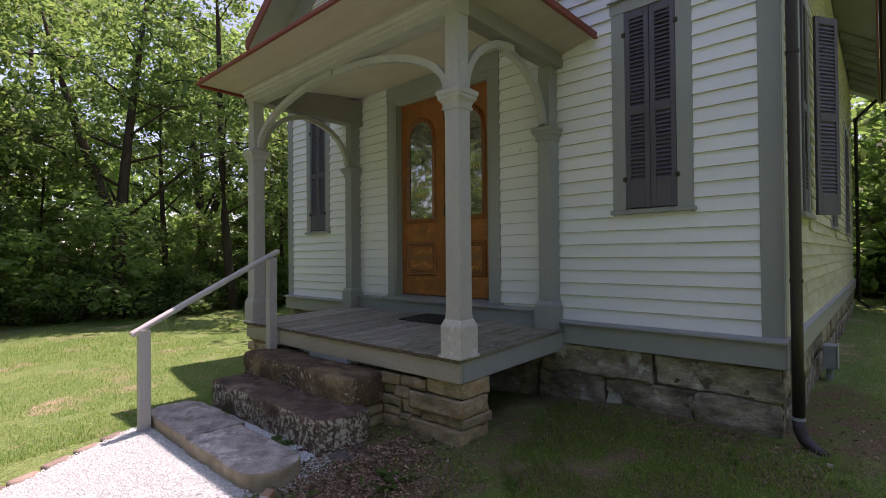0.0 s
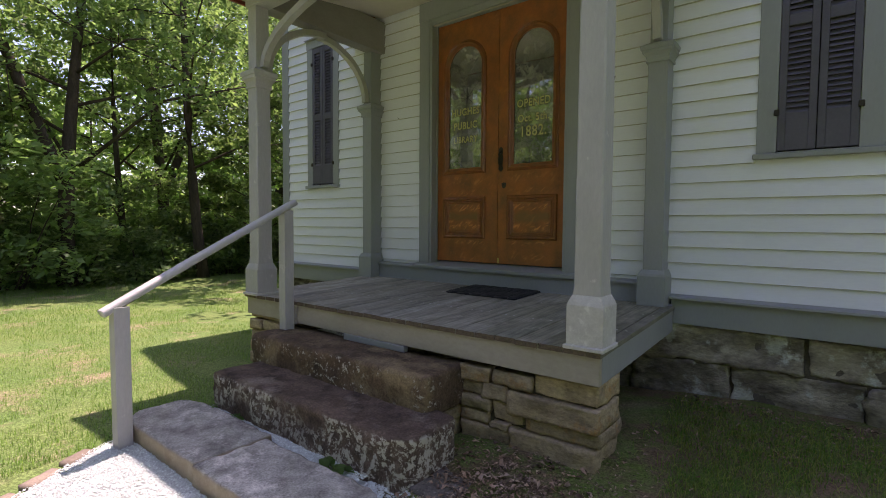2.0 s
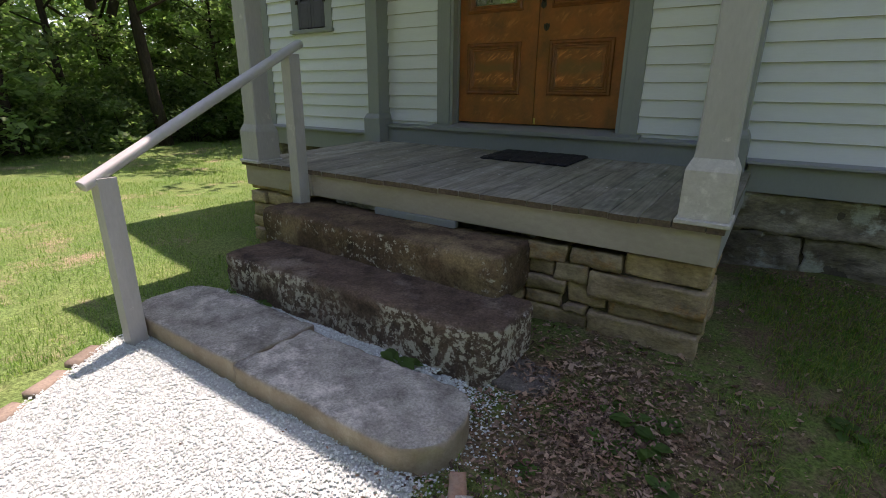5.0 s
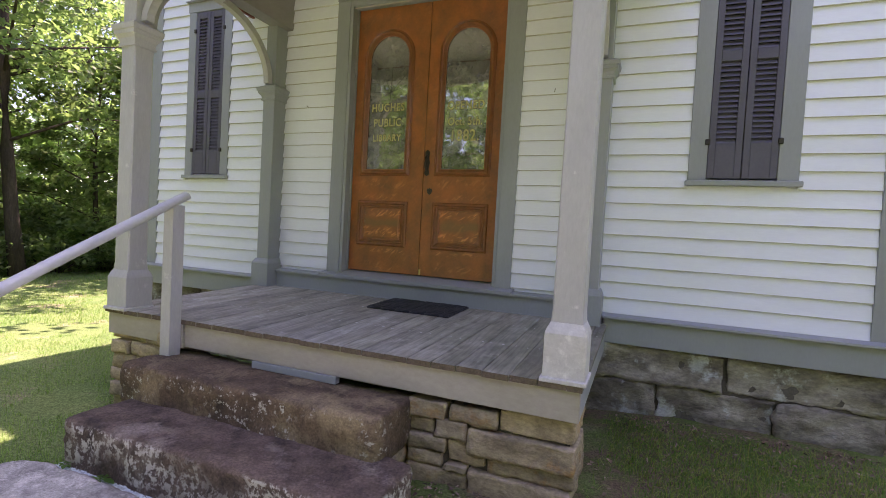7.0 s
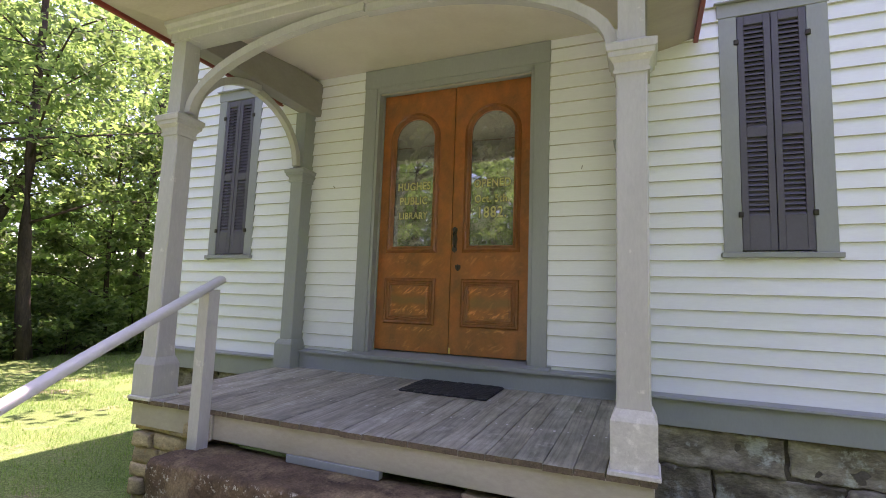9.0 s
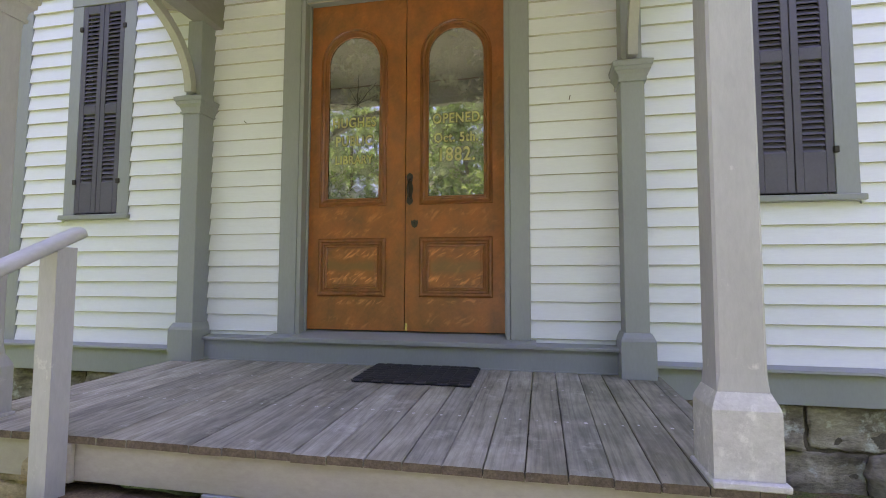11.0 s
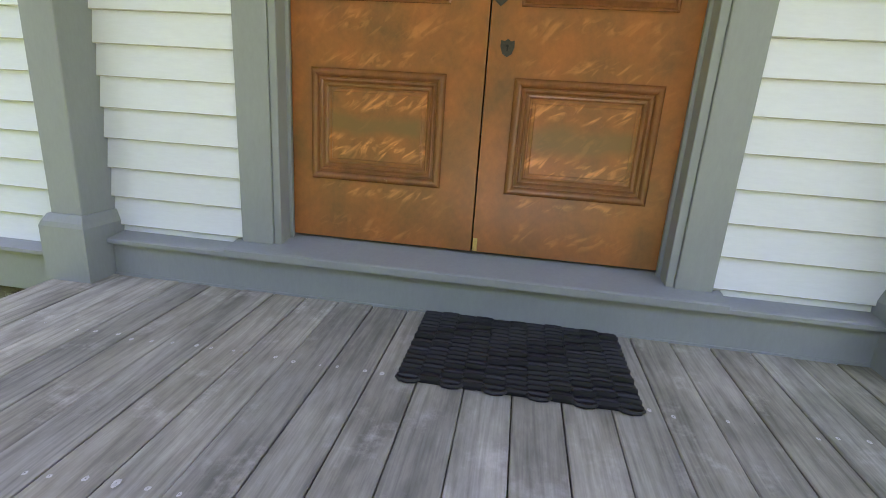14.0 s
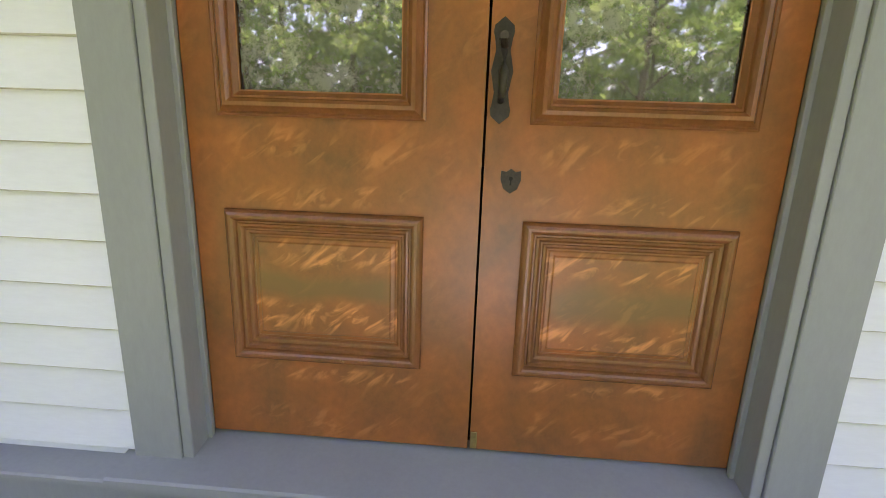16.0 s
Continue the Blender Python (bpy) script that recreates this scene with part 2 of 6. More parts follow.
def deck_material():
    """Weathered softwood planks: soft grain along the board, arched figure, pale worn patches; algae and painted shade
    towards the east end.
    """
    m = material("weathered_deck_wood", (0.402, 0.382, 0.325), 0.85, tint=(0.205, 0.194, 0.160), amount=0.85, stretch=(2.6, 0.8, 2.6), scale=3.4, fine=11, fine_amount=0.14, bump=0.4, bump_dist=0.003, per_object=0.20, spec=0.15, spots=((0.50, 0.475, 0.425), 5.0, 0.56, 0.72), other=(0.96, 0.93, 0.88))
    n, l = m.node_tree.nodes, m.node_tree.links
    b = n["Principled BSDF"]
    old = b.inputs["Base Color"].links[0].from_socket
    geo = n.new("ShaderNodeNewGeometry")
    info = n.new("ShaderNodeObjectInfo")
    off = n.new("ShaderNodeVectorMath")
    off.operation = 'MULTIPLY_ADD'
    off.inputs[1].default_value = (3.1, 41.0, 0)
    l.new(info.outputs["Random"], off.inputs[0])
    l.new(geo.outputs["Position"], off.inputs[2])
    squeeze = n.new("ShaderNodeMapping")
    squeeze.inputs["Scale"].default_value = (1.0, 0.13, 0.0)
    l.new(off.outputs[0], squeeze.inputs[0])
    rings = n.new("ShaderNodeTexWave")
    rings.wave_type = 'BANDS'
    rings.bands_direction = 'X'
    rings.inputs["Scale"].default_value = 7.0
    rings.inputs["Distortion"].default_value = 26.0
    rings.inputs["Detail"].default_value = 2.5
    rings.inputs["Detail Scale"].default_value = 0.55
    l.new(squeeze.outputs[0], rings.inputs["Vector"])
    line = n.new("ShaderNodeMapRange")
    line.inputs[1].default_value, line.inputs[2].default_value = 0.0, 0.45
    line.inputs[3].default_value, line.inputs[4].default_value = 0.86, 1.03
    l.new(rings.outputs["Fac"], line.inputs[0])
    hair = n.new("ShaderNodeTexNoise")
    hair.inputs["Scale"].default_value = 1.0
    hair.inputs["Detail"].default_value = 4
    fibre = n.new("ShaderNodeMapping")
    fibre.inputs["Scale"].default_value = (170.0, 5.0, 0.0)
    l.new(off.outputs[0], fibre.inputs[0])
    l.new(fibre.outputs[0], hair.inputs["Vector"])
    hr = n.new("ShaderNodeMapRange")
    hr.inputs[1].default_value, hr.inputs[2].default_value = 0.3, 0.7
    hr.inputs[3].default_value, hr.inputs[4].default_value = 0.87, 1.11
    l.new(hair.outputs[0], hr.inputs[0])
    mul = n.new("ShaderNodeMath")
    mul.operation = 'MULTIPLY'
    l.new(line.outputs[0], mul.inputs[0])
    l.new(hr.outputs[0], mul.inputs[1])
    hv = n.new("ShaderNodeHueSaturation")
    l.new(mul.outputs[0], hv.inputs["Value"])
    l.new(old, hv.inputs["Color"])
    # algae and painted shade: planks darken eastwards, away from the sunlit lawn
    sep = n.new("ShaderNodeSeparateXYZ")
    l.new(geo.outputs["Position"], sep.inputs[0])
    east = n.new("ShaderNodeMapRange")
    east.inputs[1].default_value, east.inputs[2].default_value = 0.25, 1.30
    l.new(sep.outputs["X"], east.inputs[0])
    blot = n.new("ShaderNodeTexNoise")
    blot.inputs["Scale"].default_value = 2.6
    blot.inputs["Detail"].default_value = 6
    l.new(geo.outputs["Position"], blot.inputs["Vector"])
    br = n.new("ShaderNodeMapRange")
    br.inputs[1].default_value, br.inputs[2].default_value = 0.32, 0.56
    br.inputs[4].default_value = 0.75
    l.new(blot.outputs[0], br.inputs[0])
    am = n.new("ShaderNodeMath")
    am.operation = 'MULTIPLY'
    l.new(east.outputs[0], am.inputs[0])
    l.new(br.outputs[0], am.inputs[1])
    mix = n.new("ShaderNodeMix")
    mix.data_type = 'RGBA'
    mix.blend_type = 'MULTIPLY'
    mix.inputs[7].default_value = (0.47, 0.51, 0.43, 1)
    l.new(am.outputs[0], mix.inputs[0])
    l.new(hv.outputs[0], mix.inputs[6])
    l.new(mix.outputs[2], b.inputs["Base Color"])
    return m


DECK = deck_material()
END_GRAIN = material("dark_weathered_end_grain", (0.155, 0.118, 0.085), 0.9, tint=(0.075, 0.058, 0.045), amount=0.9, scale=18, fine=90, fine_amount=0.4, bump=0.6, bump_dist=0.004, spec=0.1, spots=((0.30, 0.27, 0.22), 9.0, 0.60, 0.70))
# soffit paint with the red roof's bounced light put into its tone
SOFFIT = material("bounce_warmed_soffit_paint", (0.40, 0.352, 0.318), 0.6, tint=(0.33, 0.285, 0.255), amount=0.6, stretch=(0.6, 3, 1), scale=3, fine=40, fine_amount=0.08, bump=0.2)
# trim grey with the side beams' brown shade put into the colour
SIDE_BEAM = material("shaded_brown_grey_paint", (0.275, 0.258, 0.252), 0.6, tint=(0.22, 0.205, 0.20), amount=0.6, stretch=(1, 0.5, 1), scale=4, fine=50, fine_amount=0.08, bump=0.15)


def wood_material():
    """Varnished door wood with hand-combed light figuring."""
    m = material("grained_door_wood", (0.385, 0.118, 0.029), 0.34, tint=(0.195, 0.083, 0.028), amount=0.95, stretch=(1.9, 1.9, 1.5), scale=3.2, fine=26, fine_amount=0.13, bump=0.15, bump_dist=0.0015, spec=0.5)
    n, l = m.node_tree.nodes, m.node_tree.links
    b = n["Principled BSDF"]
    old = b.inputs["Base Color"].links[0].from_socket
    geo = n.new("ShaderNodeNewGeometry")
    mp = n.new("ShaderNodeMapping")
    mp.inputs["Scale"].default_value = (3.4, 3.4, 10.5)
    turn = n.new("ShaderNodeMapping")
    turn.inputs["Rotation"].default_value = (0, radians(36), 0)
    l.new(geo.outputs["Position"], turn.inputs[0])
    l.new(turn.outputs[0], mp.inputs[0])
    comb = n.new("ShaderNodeTexNoise")
    comb.inputs["Scale"].default_value = 2.7
    comb.inputs["Detail"].default_value = 5
    comb.inputs["Distortion"].default_value = 1.1
    l.new(mp.outputs[0], comb.inputs["Vector"])
    patch = n.new("ShaderNodeTexNoise")
    patch.inputs["Scale"].default_value = 3.6
    patch.inputs["Detail"].default_value = 2
    l.new(geo.outputs["Position"], patch.inputs["Vector"])
    r1 = n.new("ShaderNodeMapRange")
    r1.inputs[1].default_value, r1.inputs[2].default_value = 0.51, 0.66
    l.new(comb.outputs[0], r1.inputs[0])
    r2 = n.new("ShaderNodeMapRange")
    r2.inputs[1].default_value, r2.inputs[2].default_value = 0.50, 0.62
    l.new(patch.outputs[0], r2.inputs[0])
    mul = n.new("ShaderNodeMath")
    mul.operation = 'MULTIPLY'
    l.new(r1.outputs[0], mul.inputs[0])
    l.new(r2.outputs[0], mul.inputs[1])
    sep = n.new("ShaderNodeSeparateXYZ")
    l.new(geo.outputs["Position"], sep.inputs[0])

    def fade(source, a, b):
        node = n.new("ShaderNodeMapRange")
        node.inputs[1].default_value, node.inputs[2].default_value = a, b
        l.new(source, node.inputs[0])
        return node.outputs[0]

    def calc(kind, a, b):
        node = n.new("ShaderNodeMath")
        node.operation = kind
        for i, v in enumerate((a, b)):
            if isinstance(v, (int, float)):
                node.inputs[i].default_value = v
            else:
                l.new(v, node.inputs[i])
        return node.outputs[0]

    ax = calc('ABSOLUTE', calc('ADD', sep.outputs["X"], 0.02), 0.0)
    rails = calc('MULTIPLY', fade(ax, 0.12, 0.20), fade(ax, 0.70, 0.62))
    wob = calc('MULTIPLY_ADD', patch.outputs[0], 0.16)
    l.new(sep.outputs["Z"], wob.node.inputs[2])
    bands = None
    for z0, half, most in ((1.295, 0.045, 0.35), (1.445, 0.03, 0.6), (1.62, 0.058, 1.0), (1.825, 0.05, 0.85), (1.985, 0.035, 0.5), (2.11, 0.05, 0.4)):
        d = calc('ABSOLUTE', calc('SUBTRACT', wob, z0), 0.0)
        f = calc('MULTIPLY', fade(d, half, half * 0.35), most)
        bands = f if bands is None else calc('MAXIMUM', bands, f)
    strength = calc('MULTIPLY', calc('MULTIPLY', r1.outputs[0], bands), calc('MULTIPLY', rails, 0.85))
    strength = calc('MAXIMUM', strength, calc('MULTIPLY', mul.outputs[0], 0.14))
    mix = n.new("ShaderNodeMix")
    mix.data_type = 'RGBA'
    mix.inputs[7].default_value = (0.82, 0.305, 0.095, 1)
    l.new(strength, mix.inputs[0])
    # the plain olive heart between the two rows of figure in the panels
    heart = calc('MULTIPLY', fade(calc('ABSOLUTE', calc('SUBTRACT', wob, 1.722), 0.0), 0.06, 0.02), calc('MULTIPLY', fade(ax, 0.19, 0.25), fade(ax, 0.66, 0.60)))
    olive = n.new("ShaderNodeMix")
    olive.data_type = 'RGBA'
    olive.inputs[7].default_value = (0.200, 0.105, 0.034, 1)
    l.new(calc('MULTIPLY', heart, 0.85), olive.inputs[0])
    l.new(old, olive.inputs[6])
    l.new(olive.outputs[2], mix.inputs[6])
    l.new(mix.outputs[2], b.inputs["Base Color"])
    b.inputs["Coat Weight"].default_value = 0.15
    b.inputs["Coat Roughness"].default_value = 0.25
    return m


WOOD = wood_material()
MOULD = material("polished_moulding_wood", (0.285, 0.098, 0.032), 0.27, tint=(0.17, 0.068, 0.026), amount=0.8, stretch=(3, 3, 1.2), scale=5, fine=40, fine_amount=0.2, bump=0.15, bump_dist=0.0015, spec=0.55, spots=((0.44, 0.25, 0.12), 22.0, 0.66, 0.76))
MORTAR = material("old_dark_mortar", (0.105, 0.09, 0.068), 0.95, tint=(0.15, 0.135, 0.11), amount=0.9, scale=9, fine=80, fine_amount=0.3, bump=0.8, bump_dist=0.01, spec=0.1)


def glass_material():
    """Old silvery glass over a dark room, with flaking spots and a painted-in reflection haze."""
    m = bpy.data.materials.new("old_door_glass")
    m.use_nodes = True
    n, l = m.node_tree.nodes, m.node_tree.links
    b = n["Principled BSDF"]
    b.inputs["Base Color"].default_value = (0.03, 0.034, 0.03, 1)
    b.inputs["Roughness"].default_value = 0.03
    b.inputs["IOR"].default_value = 4.4
    geo = n.new("ShaderNodeNewGeometry")
    wav = n.new("ShaderNodeTexNoise")
    wav.inputs["Scale"].default_value = 5
    l.new(geo.outputs["Position"], wav.inputs["Vector"])
    bp = n.new("ShaderNodeBump")
    bp.inputs["Strength"].default_value = 0.06
    bp.inputs["Distance"].default_value = 0.01
    l.new(wav.outputs[0], bp.inputs["Height"])
    l.new(bp.outputs[0], b.inputs["Normal"])
    big = n.new("ShaderNodeTexNoise")
    big.inputs["Scale"].default_value = 6.0
    l.new(geo.outputs["Position"], big.inputs["Vector"])
    fine = n.new("ShaderNodeTexNoise")
    fine.inputs["Scale"].default_value = 55
    fine.inputs["Detail"].default_value = 6
    fine.inputs["Roughness"].default_value = 0.8
    l.new(geo.outputs["Position"], fine.inputs["Vector"])
    add = n.new("ShaderNodeMath")
    add.operation = 'MULTIPLY_ADD'
    add.inputs[1].default_value = 0.8
    l.new(big.outputs[0], add.inputs[0])
    l.new(fine.outputs[0], add.inputs[2])
    r = n.new("ShaderNodeMapRange")
    r.inputs[1].default_value, r.inputs[2].default_value = 0.90, 1.06
    r.inputs[3].default_value = 0.16
    r.inputs[4].default_value = 0.45
    l.new(add.outputs[0], r.inputs[0])
    # flaking spots; the even minimum paints in haze and the ceiling's reflection
    haze_film = n.new("ShaderNodeBsdfDiffuse")
    haze_film.inputs[0].default_value = (0.42, 0.42, 0.36, 1)
    mix = n.new("ShaderNodeMixShader")
    l.new(r.outputs[0], mix.inputs[0])
    l.new(b.outputs[0], mix.inputs[1])
    l.new(haze_film.outputs[0], mix.inputs[2])
    l.new(mix.outputs[0], n["Material Output"].inputs[0])
    return m


GLASS = glass_material()


def leaf_material(name, base, light, random_by_island=True):
    m = bpy.data.materials.new(name)
    m.use_nodes = True
    n, l = m.node_tree.nodes, m.node_tree.links
    n.remove(n["Principled BSDF"])
    geo = n.new("ShaderNodeNewGeometry")
    info = n.new("ShaderNodeObjectInfo")
    mix = n.new("ShaderNodeMix")
    mix.data_type = 'RGBA'
    mix.inputs[6].default_value = (*base, 1)
    mix.inputs[7].default_value = (*light, 1)
    l.new(geo.outputs["Random Per Island"], mix.inputs[0])
    hsv = n.new("ShaderNodeHueSaturation")
    mr = n.new("ShaderNodeMapRange")
    mr.inputs[3].default_value, mr.inputs[4].default_value = 0.75, 1.2
    l.new(info.outputs["Random"], mr.inputs[0])
    l.new(mr.outputs[0], hsv.inputs["Value"])
    l.new(mix.outputs[2], hsv.inputs["Color"])
    d = n.new("ShaderNodeBsdfPrincipled")
    d.inputs["Roughness"].default_value = 0.55
    d.inputs["Specular IOR Level"].default_value = 0.3
    t = n.new("ShaderNodeBsdfTranslucent")
    l.new(hsv.outputs[0], d.inputs["Base Color"])
    warm = n.new("ShaderNodeMix")
    warm.data_type = 'RGBA'
    warm.blend_type = 'MULTIPLY'
    warm.inputs[0].default_value = 1.0
    warm.inputs[7].default_value = (1.5, 1.68, 0.95, 1)
    l.new(hsv.outputs[0], warm.inputs[6])
    l.new(warm.outputs[2], t.inputs[0])
    ms = n.new("ShaderNodeMixShader")
    ms.inputs[0].default_value = 0.6
    l.new(d.outputs[0], ms.inputs[1])
    l.new(t.outputs[0], ms.inputs[2])
    l.new(ms.outputs[0], n["Material Output"].inputs[0])
    return m


LEAF = leaf_material("broad_leaves", (0.090, 0.155, 0.066), (0.210, 0.290, 0.130))
SHRUB = leaf_material("understorey_leaves", (0.110, 0.190, 0.080), (0.245, 0.345, 0.158))
GRASS = leaf_material("grass_blades", (0.088, 0.19, 0.045), (0.195, 0.29, 0.09))
# short grass for the house's shade, which is put into its green
SHORT_GRASS_SHADE = leaf_material("short_shaded_grass_blades", (0.068, 0.20, 0.036), (0.155, 0.32, 0.07))
WEED_LEAF = leaf_material("broad_weed_leaves", (0.07, 0.15, 0.04), (0.14, 0.24, 0.075))
GRASS_SHADE = leaf_material("shaded_grass_blades", (0.10, 0.21, 0.04), (0.29, 0.31, 0.10))


def ground_material():
    m = material("lawn_soil", (0.115, 0.190, 0.058), 0.95, tint=(0.175, 0.225, 0.078), amount=0.8, scale=1.3, fine=30, fine_amount=0.5, bump=0.9, bump_dist=0.03, spec=0.1, spots=((0.30, 0.245, 0.16), 0.9, 0.55, 0.66))
    n, l = m.node_tree.nodes, m.node_tree.links
    b = n["Principled BSDF"]
    old = b.inputs["Base Color"].links[0].from_socket
    geo = n.new("ShaderNodeNewGeometry")
    # bare trodden soil beside porch and foundation, widened to paint down the shaded lawn
    acc = None
    for cx, cy, rx, ry in ((1.45, -2.45, 0.75, 0.85), (2.6, -0.25, 1.6, 0.55), (0.0, -1.2, 2.0, 0.9), (3.9, 0.6, 0.5, 1.6), (2.9, -1.2, 1.6, 1.1), (2.3, -3.1, 1.2, 1.1), (3.6, -2.2, 1.3, 1.4), (2.1, -2.2, 1.0, 1.1)):
        sub = n.new("ShaderNodeVectorMath")
        sub.operation = 'SUBTRACT'
        sub.inputs[1].default_value = (cx, cy, 0)
        l.new(geo.outputs["Position"], sub.inputs[0])
        mul = n.new("ShaderNodeVectorMath")
        mul.operation = 'MULTIPLY'
        mul.inputs[1].default_value = (1 / rx, 1 / ry, 0)
        l.new(sub.outputs[0], mul.inputs[0])
        ln = n.new("ShaderNodeVectorMath")
        ln.operation = 'LENGTH'
        l.new(mul.outputs[0], ln.inputs[0])
        if acc is None:
            acc = ln.outputs["Value"]
        else:
            mn = n.new("ShaderNodeMath")
            mn.operation = 'MINIMUM'
            l.new(acc, mn.inputs[0])
            l.new(ln.outputs["Value"], mn.inputs[1])
            acc = mn.outputs[0]
    ns = n.new("ShaderNodeTexNoise")
    ns.inputs["Scale"].default_value = 3.0
    ns.inputs["Detail"].default_value = 5
    l.new(geo.outputs["Position"], ns.inputs["Vector"])
    ad = n.new("ShaderNodeMath")
    ad.operation = 'ADD'
    l.new(acc, ad.inputs[0])
    l.new(ns.outputs[0], ad.inputs[1])
    r = n.new("ShaderNodeMapRange")
    r.inputs[1].default_value, r.inputs[2].default_value = 1.65, 1.2
    l.new(ad.outputs[0], r.inputs[0])
    mix = n.new("ShaderNodeMix")
    mix.data_type = 'RGBA'
    moss = n.new("ShaderNodeMix")
    moss.data_type = 'RGBA'
    moss.inputs[6].default_value = (0.150, 0.108, 0.068, 1)
    moss.inputs[7].default_value = (0.095, 0.145, 0.036, 1)
    mn2 = n.new("ShaderNodeTexNoise")
    mn2.inputs["Scale"].default_value = 3.4
    mn2.inputs["Detail"].default_value = 9
    mn2.inputs["Roughness"].default_value = 0.68
    l.new(geo.outputs["Position"], mn2.inputs["Vector"])
    mr2 = n.new("ShaderNodeMapRange")
    mr2.inputs[1].default_value, mr2.inputs[2].default_value = 0.42, 0.58
    l.new(mn2.outputs[0], mr2.inputs[0])
    l.new(mr2.outputs[0], moss.inputs[0])
    l.new(moss.outputs[2], mix.inputs[7])
    l.new(r.outputs[0], mix.inputs[0])
    l.new(old, mix.inputs[6])
    crumb = n.new("ShaderNodeTexNoise")
    crumb.inputs["Scale"].default_value = 70
    crumb.inputs["Detail"].default_value = 6
    crumb.inputs["Roughness"].default_value = 0.75
    l.new(geo.outputs["Position"], crumb.inputs["Vector"])
    cr = n.new("ShaderNodeMapRange")
    cr.inputs[1].default_value, cr.inputs[2].default_value = 0.35, 0.65
    cr.inputs[3].default_value, cr.inputs[4].default_value = 0.45, 1.55
    l.new(crumb.outputs[0], cr.inputs[0])
    hv = n.new("ShaderNodeHueSaturation")
    l.new(cr.outputs[0], hv.inputs["Value"])
    l.new(mix.outputs[2], hv.inputs["Color"])
    l.new(hv.outputs[0], b.inputs["Base Color"])
    return m


GROUND = ground_material()


# ---- helpers of this scene ----
def thing(name, label, category, group="", kind="", at=(0, 0, 0)):
    ob = new(name)
    ob.location = at
    return tagged(ob, label, category, group, kind)


def placed(ob):
    """Where an object stands in the world."""
    if ob.parent is None:
        return ob.matrix_basis.copy()
    return placed(ob.parent) @ ob.matrix_parent_inverse @ ob.matrix_basis


def link_mesh(name, me, mat, parent=None, label=""):
    ob = new(name, me)
    if mat and not me.materials:
        me.materials.append(mat)
    if parent is not None:
        ob.parent = parent
        ob.matrix_parent_inverse = placed(parent).inverted()
    if label:
        tagged(ob, label)
    return ob


def part(name, bm, mat, parent=None, label="", smooth=False):
    """Links a bmesh, built in world coordinates, as one mesh object."""
    bmesh.ops.recalc_face_normals(bm, faces=bm.faces)
    me = bpy.data.meshes.new(name)
    bm.to_mesh(me)
    bm.free()
    if smooth:
        me.polygons.foreach_set("use_smooth", [True] * len(me.polygons))
    return link_mesh(name, me, mat, parent, label)


def box(x0, x1, y0, y1, z0, z1, bevel=0.0, bm=None):
    own = bmesh.new()
    bmesh.ops.create_cube(own, size=1.0)
    for v in own.verts:
        v.co = Vector((x0 + (v.co.x + 0.5) * (x1 - x0), y0 + (v.co.y + 0.5) * (y1 - y0), z0 + (v.co.z + 0.5) * (z1 - z0)))
    if bevel:
        bmesh.ops.bevel(own, geom=list(own.edges), offset=bevel, segments=1, affect='EDGES', profile=0.5)
    if bm is None:
        return own
    me = bpy.data.meshes.new("tmp")
    own.to_mesh(me)
    own.free()
    bm.from_mesh(me)
    bpy.data.meshes.remove(me)
    return bm


def loft(rings, bm=None, closed=True, cap_first=False, cap_last=False, ring_closed=True):
    """Joins equal rings of points with quads."""
    bm = bm or bmesh.new()
    vr = [[bm.verts.new(p) for p in r] for r in rings]
    k = len(vr[0])
    for a, b in zip(vr, vr[1:]):
        for i in range(k if ring_closed else k - 1):
            j = (i + 1) % k
            bm.faces.new((a[i], a[j], b[j], b[i]))
    if cap_first:
        bm.faces.new(vr[0])
    if cap_last:
        bm.faces.new(vr[-1])
    return bm


def prism(pts, axis, a, b, bm=None):
    """Extrudes a 2D outline along an axis from a to b."""
    def put(p, s):
        return {"x": (s, p[0], p[1]), "y": (p[0], s, p[1]), "z": (p[0], p[1], s)}[axis]
    return loft([[put(p, a) for p in pts], [put(p, b) for p in pts]], bm, cap_first=True, cap_last=True)


def tube(path, radius, sides=10, bm=None, squash=1.0, cap=True):
    """A round bar along points; radius may be one number or one for each point."""
    rings = []
    for i, p in enumerate(path):
        p = Vector(p)
        d = (Vector(path[min(i + 1, len(path) - 1)]) - Vector(path[max(i - 1, 0)])).normalized()
        side = d.cross(Vector((0, 0, 1)))
        if side.length < 0.05:
            side = Vector((1, 0, 0))
        side.normalize()
        up = side.cross(d)
        r = radius[i] if isinstance(radius, (list, tuple)) else radius
        rings.append([p + side * math.cos(a) * r + up * math.sin(a) * r * squash for a in [2 * math.pi * k / sides for k in range(sides)]])
    return loft(rings, bm, cap_first=cap, cap_last=cap)


def square_stack(cx, cy, levels, bm=None):
    """Square section with half width h at height z for each (z, h)."""
    return loft([[(cx - h, cy - h, z), (cx + h, cy - h, z), (cx + h, cy + h, z), (cx - h, cy + h, z)] for z, h in levels], bm, cap_first=True, cap_last=True)


